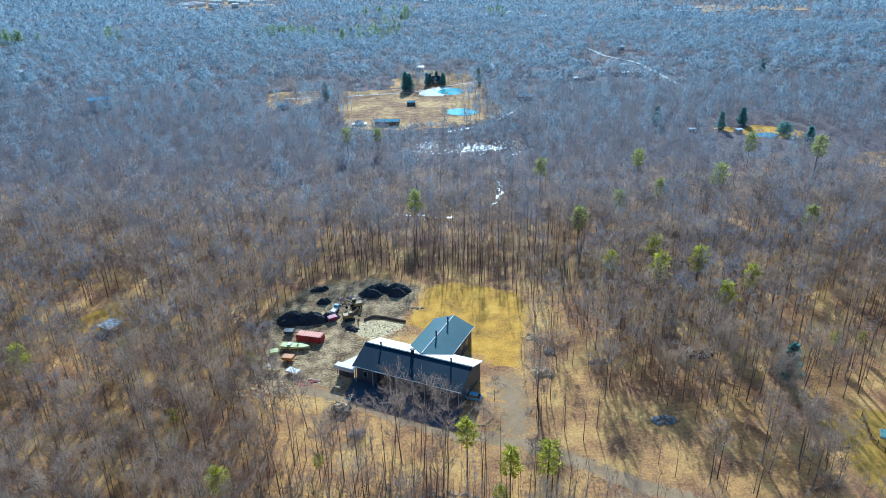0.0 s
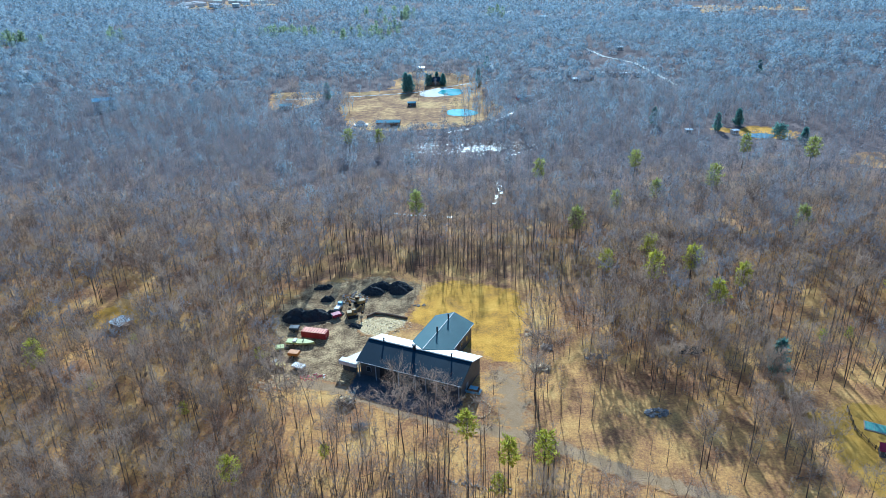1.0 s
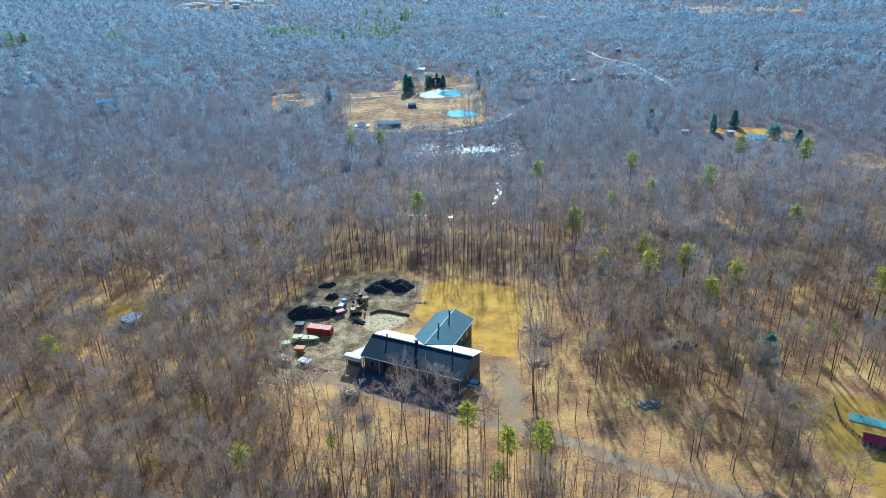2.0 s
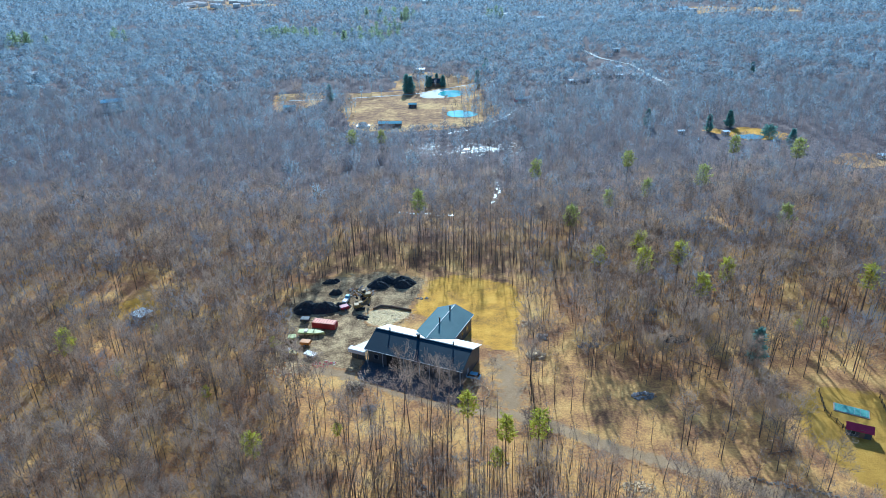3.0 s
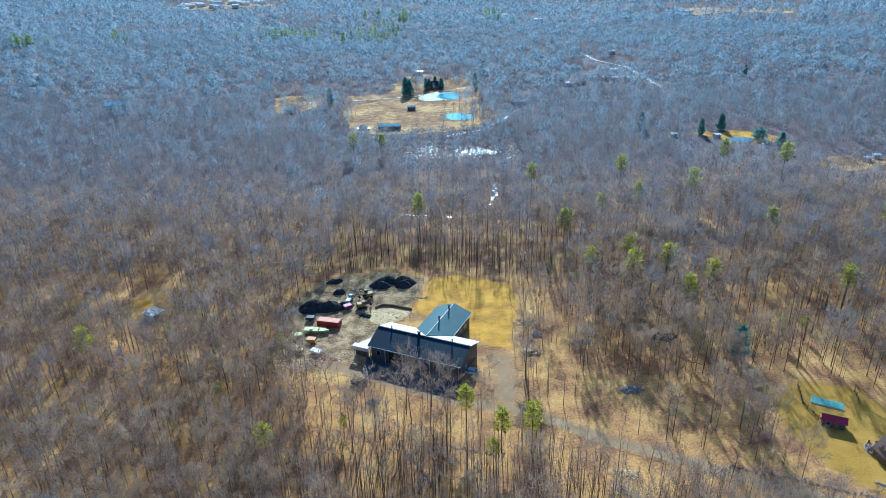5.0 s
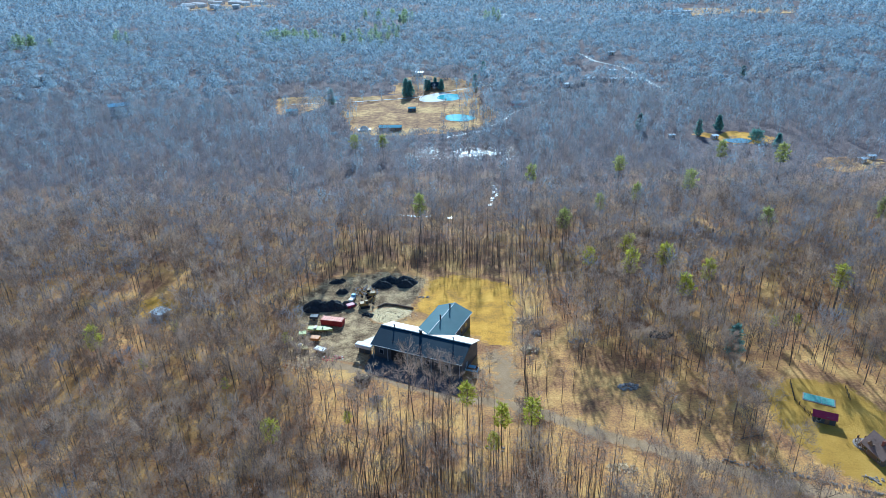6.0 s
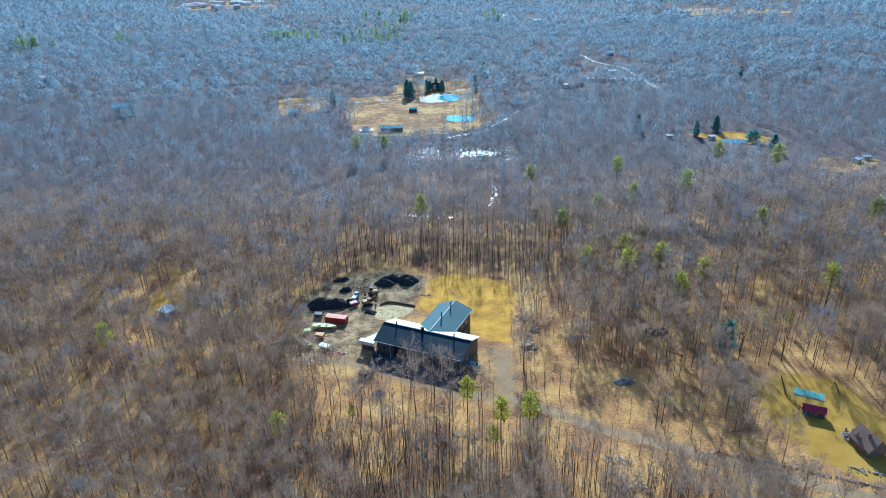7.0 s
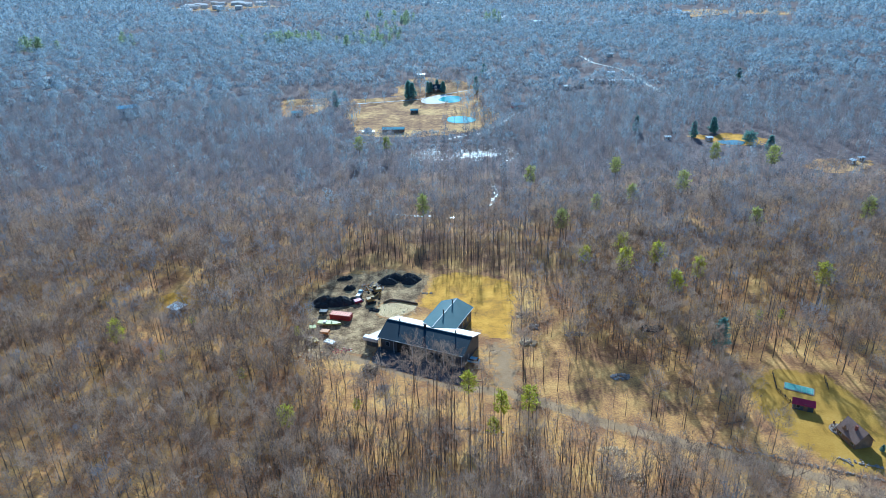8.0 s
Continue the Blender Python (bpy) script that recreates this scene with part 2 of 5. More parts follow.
def empty(name, m, label, category, group="", kind=""):
    ob = new(name)
    ob.matrix_world = m
    return tagged(ob, label, category, group, kind)


def part(name, bm, material, parent, label=""):
    """Links a bmesh as one mesh object under a thing or under a part."""
    me = bpy.data.meshes.new(name)
    bmesh.ops.recalc_face_normals(bm, faces=bm.faces)
    bm.to_mesh(me)
    bm.free()
    me.materials.append(material)
    ob = new(name, me)
    ob.parent = parent
    return tagged(ob, label)


def box(bm, x, y, z, sx, sy, sz, rz=0.0, rx=0.0, ry=0.0, bevel=0.03):
    """A block with softened edges, its middle at x, y, z."""
    made = bmesh.ops.create_cube(bm, size=1.0, matrix=pose(x, y, z, rx, ry, rz) @ Matrix.Diagonal((sx, sy, sz, 1)))["verts"]
    if bevel:
        edges = list({e for v in made for e in v.link_edges})
        bmesh.ops.bevel(bm, geom=edges, offset=min(bevel, 0.3 * min(sx, sy, sz)), segments=1, affect="EDGES")
    return bm


def rod(bm, a, b, r0, r1, n=8):
    a, b = Vector(a), Vector(b)
    turn = (b - a).to_track_quat("Z", "Y").to_matrix().to_4x4()
    bmesh.ops.create_cone(bm, cap_ends=True, segments=n, radius1=r0, radius2=max(r1, 0.001), depth=(b - a).length, matrix=Matrix.Translation((a + b) / 2) @ turn)
    return bm


def one_box(*a, **k):
    return box(bmesh.new(), *a, **k)


def one_rod(*a, **k):
    return rod(bmesh.new(), *a, **k)


def slab(bm, corners, thick):
    """A sheet through the corners, with its thickness straight down."""
    top = [bm.verts.new(c) for c in corners]
    low = [bm.verts.new((c[0], c[1], c[2] - thick)) for c in corners]
    n = len(top)
    bm.faces.new(top)
    bm.faces.new(low[::-1])
    for k in range(n):
        bm.faces.new((top[k], low[k], low[(k + 1) % n], top[(k + 1) % n]))
    return bm


def gable_walls(bm, x0, x1, y0, y1, eave, ridge, t=0.25, along="x"):
    """Four walls with gable ends; the ridge runs along x or y."""
    for k in (0, 1):
        if along == "x":
            box(bm, (x0 + x1) / 2, y0 + t / 2 if k == 0 else y1 - t / 2, eave / 2, x1 - x0, t, eave, bevel=0)
            x = x0 if k == 0 else x1 - t
            ym = (y0 + y1) / 2
            prof = [(y0 + t, 0), (y1 - t, 0), (y1 - t, eave), (ym, ridge), (y0 + t, eave)]
            a = [bm.verts.new((x, p, q)) for p, q in prof]
            b = [bm.verts.new((x + t, p, q)) for p, q in prof]
        else:
            box(bm, x0 + t / 2 if k == 0 else x1 - t / 2, (y0 + y1) / 2, eave / 2, t, y1 - y0, eave, bevel=0)
            y = y0 if k == 0 else y1 - t
            xm = (x0 + x1) / 2
            prof = [(x0 + t, 0), (x1 - t, 0), (x1 - t, eave), (xm, ridge), (x0 + t, eave)]
            a = [bm.verts.new((p, y, q)) for p, q in prof]
            b = [bm.verts.new((p, y + t, q)) for p, q in prof]
        bm.faces.new(a[::-1])
        bm.faces.new(b)
        for i in range(5):
            bm.faces.new((a[i], a[(i + 1) % 5], b[(i + 1) % 5], b[i]))
    return bm


def height(x, y):
    """The lie of the land: level round the farm and the far clearing, rolling further off."""
    x, y = np.asarray(x, float), np.asarray(y, float)
    far = np.clip((np.hypot(x, y - 60) - 260) / 500, 0, 1)
    keep = np.clip((np.hypot((x + 10) / 150, (y - 450) / 130) - 1) / 0.8, 0, 1)
    roll = 4.0 * np.sin(x / 95 + 0.8 * np.sin(y / 130)) * np.sin(y / 120 + 0.5) + 3.0 * np.sin(x / 47 + y / 63)
    return far * keep * roll


def inside(poly, x, y):
    """Signed distance to a polygon's rim, positive within."""
    x, y = np.asarray(x, float), np.asarray(y, float)
    near, odd = np.full(x.shape, 1e9), np.zeros(x.shape, bool)
    for (ax, ay), (bx, by) in zip(poly, poly[1:] + poly[:1]):
        t = np.clip(((x - ax) * (bx - ax) + (y - ay) * (by - ay)) / ((bx - ax) ** 2 + (by - ay) ** 2), 0, 1)
        near = np.minimum(near, np.hypot(x - ax - t * (bx - ax), y - ay - t * (by - ay)))
        cross = (ay > y) != (by > y)
        odd ^= cross & (x < (bx - ax) * (y - ay) / (by - ay + 1e-12) + ax)
    return np.where(odd, near, -near)


def to_line(line, x, y):
    """Distance to a polyline."""
    near = np.full(np.shape(x), 1e9)
    for (ax, ay), (bx, by) in zip(line, line[1:]):
        t = np.clip(((x - ax) * (bx - ax) + (y - ay) * (by - ay)) / ((bx - ax) ** 2 + (by - ay) ** 2), 0, 1)
        near = np.minimum(near, np.hypot(x - ax - t * (bx - ax), y - ay - t * (by - ay)))
    return near


def cover(name, sd, bounds, step, fade, lift, material, label, category):
    """A ground cover where sd(x, y) is positive, on a fine grid a little above the ground."""
    x0, x1, y0, y1 = bounds
    nx, ny = int((x1 - x0) / step) + 1, int((y1 - y0) / step) + 1
    gx, gy = np.meshgrid(x0 + step * np.arange(nx), y0 + step * np.arange(ny))
    d = sd(gx, gy)
    cell = (d[:-1, :-1] > 0) & (d[1:, :-1] > 0) & (d[:-1, 1:] > 0) & (d[1:, 1:] > 0)
    j, i = np.nonzero(cell)
    quads = np.c_[j * nx + i, j * nx + i + 1, (j + 1) * nx + i + 1, (j + 1) * nx + i]
    used, back = np.unique(quads, return_inverse=True)
    v = np.c_[gx.ravel(), gy.ravel(), (height(gx, gy) + lift).ravel()][used]
    me = fast_mesh(name, v, back.reshape(-1, 4), [material])
    me.attributes.new("inner", "FLOAT", "POINT").data.foreach_set("value", np.clip(d.ravel()[used] / fade, 0, 1).astype(np.float32))
    return tagged(new(name, me), label, category, kind="structure")


def poly_cover(name, poly, step, fade, lift, material, label, category):
    xs, ys = [p[0] for p in poly], [p[1] for p in poly]
    return cover(name, lambda x, y: inside(poly, x, y), (min(xs), max(xs), min(ys), max(ys)), step, fade, lift, material, label, category)


def line_cover(name, line, half, step, fade, lift, material, label, category):
    xs, ys = [p[0] for p in line], [p[1] for p in line]
    return cover(name, lambda x, y: half - to_line(line, x, y), (min(xs) - half, max(xs) + half, min(ys) - half, max(ys) + half), step, fade, lift, material, label, category)


# ---- the land ----
LAWN = [(-13, 159), (-9, 172), (-6, 183), (3, 186), (14, 182), (24, 177), (26, 166), (22.5, 150), (20, 133), (12, 135), (6, 142), (0, 150)]
YARD = [(-50, 132), (-48, 150), (-52, 168), (-42, 186), (-20, 190), (-4, 184), (-5, 168), (-10, 156), (-18, 142), (-20, 128), (-30, 125)]
HOUSE_LAWN = [(78, 122), (84, 116), (90, 120), (104, 116), (108, 100), (106, 84), (97, 75), (88, 77.5), (80, 86), (76, 100)]
DRIVE = [(-34, 131), (-24, 127.5), (-12, 120.5), (2, 113.8), (11, 111.5), (20, 108.6), (35, 98.6), (47.5, 92.4), (64.7, 83.9), (78, 78), (92, 71.5), (125, 57)]
DRIVE_SIDE = [(14, 132), (15, 126), (15, 118), (14, 110)]
FIELD_ROUGH = [(-128, 506), (-86, 506), (-84, 470), (-98, 440), (-114, 440), (-122, 470)]
FRONT_STRIP = [(-60, 396), (-54, 370), (-25, 362), (8, 366), (28, 374), (40, 396)]
CLEARING = [(-72, 500), (-70, 440), (-60, 410), (-56, 384), (-25, 375), (8, 380), (28, 388), (46, 428), (34, 470), (36, 506), (8, 516), (-30, 506)]
FAR_GARDEN = [(-44, 506), (-34, 524), (-38, 548), (-26, 566), (-28, 584), (-8, 592), (6, 576), (22, 572), (30, 548), (40, 530), (38, 506)]
POND_A, POND_B = (14.7, 420.0, 10.2, 10.5), (9.5, 489.0, 12.5, 13.0)
RIGHT_CLEAR = [(150, 364), (160, 369), (168, 362), (176, 372), (188, 366), (200, 352), (190, 336), (166, 338)]
RIGHT_GLADE = [(186, 296), (206, 312), (236, 306), (222, 288), (198, 282)]
FAR_ROAD = [(150, 690), (157, 640), (168, 620), (177, 602), (180, 550), (180, 500)]
LEFT_GLADE = [(-108, 168), (-98, 176), (-84, 168), (-88, 158), (-102, 158)]
FAR_FIELD = [(372, 1100), (470, 1180), (640, 1190), (600, 1100), (470, 1060), (390, 1050)]
FAR_TOWN = [(-620, 1580), (-380, 1590), (-330, 1500), (-430, 1400), (-520, 1450)]
TOWN_VIEW = [(-620, 1560), (-330, 1560), (-250, 1250), (-440, 1250)]
GLADE_VIEW = [(138, 352), (215, 352), (200, 306), (130, 306)]


def land():
    xs = np.r_[np.arange(-4600, -700, 130.0), np.arange(-700, 720, 14.0), np.arange(760, 4700, 130.0)]
    ys = np.r_[np.arange(-900, -40, 120.0), np.arange(-40, 1600, 14.0), np.arange(1640, 4800, 130.0)]
    gx, gy = np.meshgrid(xs, ys)
    nx, ny = len(xs), len(ys)
    j, i = np.meshgrid(np.arange(ny - 1), np.arange(nx - 1), indexing="ij")
    a = (j * nx + i).ravel()
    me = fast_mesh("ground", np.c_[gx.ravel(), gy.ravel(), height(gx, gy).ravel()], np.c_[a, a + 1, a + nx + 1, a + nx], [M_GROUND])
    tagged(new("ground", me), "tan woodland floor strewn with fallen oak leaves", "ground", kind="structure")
    poly_cover("lawn", LAWN, 0.8, 5.0, 0.03, M_LAWN, "dry yellow winter grass behind the barn", "lawn")
    poly_cover("yard", YARD, 0.8, 5.0, 0.015, M_DIRT, "bare trodden earth of the farmyard", "yard")
    poly_cover("chip_ground", [(-26, 157), (-23, 162.5), (-16, 163), (-9.5, 160), (-11, 156), (-17, 150.5), (-23, 152)], 0.6, 2.5, 0.04, M_CHIPS, "ground strewn with pale wood chips", "ground")
    # dark patch cut to the barn's shadow, to deepen it
    poly_cover("barn_shadow_patch", [(-22.5, 136.5), (4.5, 123.5), (2.5, 113.2), (-11, 119.2), (-24.5, 126.4)], 0.6, 1.6, 0.07, M_BARNSHADOW, "dark blue-grey patch that deepens the barn's shadow", "yard")
    poly_cover("house_lawn", HOUSE_LAWN, 0.8, 3.5, 0.03, M_GREENLAWN, "yellow-green lawn round the house and pool", "lawn")
    line_cover("driveway", DRIVE, 2.7, 0.5, 2.2, 0.055, M_GRAVEL, "pale gravel driveway winding through the woods", "driveway")
    line_cover("turning_area", DRIVE_SIDE, 6.4, 0.5, 7.5, 0.045, M_GRAVEL, "grey gravel turning area beside the barn", "driveway")
    poly_cover("far_field", CLEARING, 2.5, 6.0, 0.12, M_FIELD, "straw-coloured open field beyond the woods", "field")
    poly_cover("far_garden", FAR_GARDEN, 2.5, 9.0, 0.1, M_FIELD, "straw-coloured garden ground among far trees", "field")
    poly_cover("rough_field", FIELD_ROUGH, 2.5, 8.0, 0.12, M_FIELD, "rough straw-coloured field with scattered trees", "field")
    poly_cover("far_lawn", RIGHT_CLEAR, 2.5, 6.0, 0.12, M_LAWN, "sunlit dry lawn among far trees", "lawn")
    poly_cover("far_glade", RIGHT_GLADE, 2.5, 6.0, 0.12, M_FIELD, "pale open glade in the far woods", "field")
    poly_cover("small_glade", LEFT_GLADE, 1.0, 4.0, 0.04, M_LAWN, "small sunlit opening round a woodland shed", "field")
    poly_cover("cleared_land", FAR_FIELD, 8.0, 20.0, 0.6, M_FIELD, "pinkish cleared land on the far hillside", "field")
    poly_cover("town_ground", FAR_TOWN, 8.0, 20.0, 0.6, M_FIELD, "open ground of a distant settlement", "field")
    line_cover("far_lane", [(-110, 478), (-60, 482), (-30, 488), (-16, 492), (20, 520), (60, 545)], 1.6, 1.0, 1.0, 0.2, M_CONCRETE, "pale lane along the far field", "road")
    line_cover("far_road", FAR_ROAD, 2.2, 1.2, 1.0, 0.4, M_CONCRETE, "narrow pale road between far houses", "road")


land()


def pool_of_water(name, cx, cy, rx, ry, lift, material, label, category, seed, wobble=0.12):
    """A pond or puddle with an uneven shore."""
    rng = np.random.default_rng(seed)
    n = 40 if rx > 4 else 12
    a = np.linspace(0, 2 * np.pi, n, endpoint=False)
    r = 1 + wobble * (np.sin(2 * a + rng.uniform(0, 6)) + 0.6 * np.sin(3 * a + rng.uniform(0, 6)) + 0.4 * np.sin(5 * a + rng.uniform(0, 6)))
    bm = bmesh.new()
    z = float(height(cx, cy)) + lift
    bm.faces.new([bm.verts.new((cx + rx * q * np.cos(p), cy + ry * q * np.sin(p), z)) for p, q in zip(a, r)])
    me = bpy.data.meshes.new(name)
    bm.to_mesh(me)
    bm.free()
    me.materials.append(material)
    return tagged(new(name, me), label, category, kind="structure")


pool_of_water("beach", 2.5, 489.0, 17.0, 15.0, 0.22, M_SAND, "pale sandy shore of the far pond", "beach", 4)
pool_of_water("pond", *POND_B[:2], 10.0, 11.5, 0.3, M_POND, "bright blue pond with a sandy shore", "pond", 5, 0.1)
pool_of_water("pond", *POND_A, 0.3, M_POND, "round turquoise pond in the dry field", "pond", 6, 0.07)
pool_of_water("pond", -80, 497, 9, 7, 0.3, M_GREYPOND, "small dark pond at the edge of the field", "pond", 7)
pool_of_water("pond", 173, 345, 7, 6, 0.35, M_GREYPOND, "small grey-blue pond beside a far house", "pond", 8)


def wetland():
    """Bog pools and the stream that feeds them: flat water among the trees."""
    rng = np.random.default_rng(21)
    spots = [(rng.normal(24, 14), rng.normal(336, 6), rng.uniform(0.08, 0.5)) for _ in range(260)]
    spots += [(rng.uniform(-18, 0), rng.normal(338, 6), rng.uniform(0.08, 0.55)) for _ in range(90)]
    spots += [(rng.normal(25, 5), 334 + rng.normal(0, 1.2), rng.uniform(0.3, 0.9)) for _ in range(26)]
    for line, w in (([(25, 278), (25.6, 266), (23.5, 257), (21, 250)], 0.6), ([(5, 371), (27.6, 384), (45.8, 415), (53, 431), (71.5, 456), (84, 470)], 0.55), ([(-34, 245), (-20, 243), (-8, 240), (6, 238)], 0.5), ([(-32, 262), (-30, 252), (-34, 244)], 0.8)):
        for (ax, ay), (bx, by) in zip(line, line[1:]):
            n = int(math.hypot(bx - ax, by - ay) / 1.1)
            spots += [(ax + (bx - ax) * k / n + rng.normal(0, 0.5), ay + (by - ay) * k / n + rng.normal(0, 0.6), w * rng.uniform(0.2, 1.2)) for k in range(n)]
    verts, faces = [], []
    for x, y, r in spots:
        a = np.linspace(0, 2 * np.pi, 9, endpoint=False) + rng.uniform(0, 1)
        q = r * rng.uniform(0.6, 1.3, 9)
        b = len(verts)
        z = float(height(x, y)) + 0.12
        verts += [(x, y, z)] + [(x + 1.3 * u * np.cos(p), y + 1.5 * u * np.sin(p), z) for p, u in zip(a, q)]
        faces += [(b, b + 1 + k, b + 1 + (k + 1) % 9) for k in range(9)]
    tagged(new("bog_water", fast_mesh("bog_water", verts, faces, [M_PUDDLE])), "glinting pools of bog water between the trees", "water", kind="stuff")


wetland()


# ---- buildings ----
def window(parent, x, y, z, w, h, rz=0.0, name="window"):
    o = part(name, one_box(x, y, z, w, 0.12, h, rz, bevel=0.02), M_TRIM, parent)
    c, s = math.cos(radians(rz)), math.sin(radians(rz))
    part("pane", one_box(x + s * 0.05, y - c * 0.05, z, w - 0.2, 0.06, h - 0.2, rz, bevel=0), M_GLASS, o, "dark glass pane")
    return o


def barn():
    yaw = -24.9
    b = empty("barn", pose(-6.4, 133.8, 0, 0, 0, yaw), "long dark metal-roofed barn with a rear wing", "barn")
    L, D, R, E = 13.9, 6.7, 7.0, 4.5
    wall = part("wall", gable_walls(bmesh.new(), -L + 0.5, L - 0.5, -D + 1.0, D - 0.6, E + 0.25, R - 0.25), M_SIDING, b, "shaded grey board siding")
    wing = part("wing_wall", gable_walls(bmesh.new(), 0.7 - 5.1, 0.7 + 5.1, D - 0.4, 19.4, 4.75, 6.7, along="y"), M_SIDING, b, "grey siding of the rear wing")
    n = 16
    front, back = bmesh.new(), bmesh.new()
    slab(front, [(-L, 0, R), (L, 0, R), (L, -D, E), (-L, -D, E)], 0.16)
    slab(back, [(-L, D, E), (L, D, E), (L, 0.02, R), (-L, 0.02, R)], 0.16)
    rf = part("front_roof", front, M_ROOF, b, "dark blue-grey metal roof slope, shade put into its colour")
    rb = part("back_roof", back, M_ROOFGLARE, b, "pale metal roof slope, sun glare put into its colour")
    # standing seams
    for k in range(n + 1):
        x = -L + 0.1 + (2 * L - 0.2) * k / n
        s = bmesh.new()
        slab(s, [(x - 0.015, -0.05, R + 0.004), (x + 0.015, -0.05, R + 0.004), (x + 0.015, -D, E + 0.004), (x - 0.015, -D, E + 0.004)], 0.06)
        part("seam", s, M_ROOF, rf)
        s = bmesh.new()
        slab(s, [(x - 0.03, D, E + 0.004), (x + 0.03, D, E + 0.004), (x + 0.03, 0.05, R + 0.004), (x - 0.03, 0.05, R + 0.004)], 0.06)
        part("seam", s, M_ROOFGLARE, rb)
    part("ridge_cap", one_box(0, 0, R + 0.06, 2 * L, 0.45, 0.1), M_ROOF, b)
    part("gutter", one_box(0, -D - 0.06, E - 0.1, 2 * L, 0.14, 0.16), M_TRIM, b, "pale gutter")
    # rear wing
    WR, WE, W, wx = 6.98, 4.8, 5.6, 0.7
    y0 = 0.6
    for sgn in (-1, 1):
        r = bmesh.new()
        yv = D * (R - WE) / (R - E)
        slab(r, [(wx, y0, WR), (wx, 20.0, WR), (wx + sgn * W, 20.0, WE), (wx + sgn * W, yv - 0.1, WE)], 0.16)
        wr = part("wing_roof", r, M_WINGROOF, b, "dull teal metal roof of the rear wing")
        for k in range(1, 10):
            f = k / 10.5
            ya = y0 + (yv - y0) * f
            s = bmesh.new()
            z = WR + (WE - WR) * f + 0.004
            slab(s, [(wx + sgn * W * f - 0.03, ya, z), (wx + sgn * W * f + 0.03, ya, z), (wx + sgn * W * f + 0.03, 20, z), (wx + sgn * W * f - 0.03, 20, z)], 0.05)
            part("seam", s, M_WINGROOF, wr)
    part("wing_ridge_cap", one_box(wx, 10.3, WR + 0.03, 0.18, 19.3, 0.06), M_TRIM, b, "pale ridge cap")
    part("gutter", one_box(wx + W + 0.05, 13.2, WE - 0.1, 0.14, 13.4, 0.16), M_TRIM, b, "pale gutter")
    # flues
    for x, y, z, h, r in ((-9.7, 0.1, R, 0.9, 0.18), (-1.2, -0.1, R, 1.1, 0.42), (8.6, 0.1, R, 0.9, 0.18), (0.75, 9.0, WR, 1.5, 0.2), (0.75, 16.0, WR, 1.5, 0.2)):
        c = part("flue", one_rod((x, y, z - 0.3), (x, y, z + h), r, r, 12), M_BLACK, b, "black flue pipe")
        part("cap", one_rod((x, y, z + h), (x, y, z + h + 0.14), r * 1.5, r * 0.8, 12), M_BLACK, c)
    # under the front eave: windows, and a black panel for the doorway's dark
    part("doorway_dark_panel", one_box(-5.6, -D + 0.95, 1.75, 4.6, 0.14, 3.5), M_BLACK, b, "wide black panel standing in for a dark open doorway")
    for x in (-11.0, 0.6, 3.4, 6.2, 9.0):
        window(b, x, -D + 0.95, 2.2, 1.3, 1.5)
    for x in (-13.2, -8.6, -2.4, 2.0, 4.8, 7.6, 10.4, 13.2):
        p = part("porch_post", one_box(x, -D + 0.15, 2.15, 0.2, 0.2, 4.3), M_TRIM, b, "pale porch post")
    for y in (9.0, 12.5, 16.0):
        window(b, wx + 5.12, y, 2.4, 1.4, 1.5, 90)
    part("side_door", one_box(L - 0.45, -2.0, 1.25, 0.14, 1.1, 2.3), M_TRIM, b)
    return b


def lean_to():
    """White-roofed shelter against the barn's end."""
    o = empty("lean_to", pose(-6.4, 133.8, 0, 0, 0, -24.9), "white-roofed open lean-to against the barn", "shed")
    r = slab(bmesh.new(), [(-18.7, -6.6, 3.35), (-14.0, -6.6, 3.35), (-14.0, 0.6, 2.95), (-15.6, 0.6, 2.95)], 0.12)
    part("roof", r, M_CREAM, o, "cream sheet roof")
    part("front_roof", one_box(-16.4, -6.0, 3.2, 5.2, 2.0, 0.6, bevel=0.25), M_WHITE, o, "rounded white front roof")
    part("fascia", one_rod((-18.8, -6.6, 2.6), (-13.95, -6.6, 2.6), 0.32, 0.32, 12), M_WHITE, o, "rounded white edge")
    for x, y in ((-18.5, -6.3), (-14.3, -6.3), (-16.4, -6.3), (-15.7, 0.2)):
        part("post", one_box(x, y, 1.3, 0.14, 0.14, 2.6), M_WOOD, o)
    part("back_panel", one_box(-16.5, -5.6, 1.2, 4.2, 0.1, 2.4), M_SIDING, o)
    return o


barn()
lean_to()


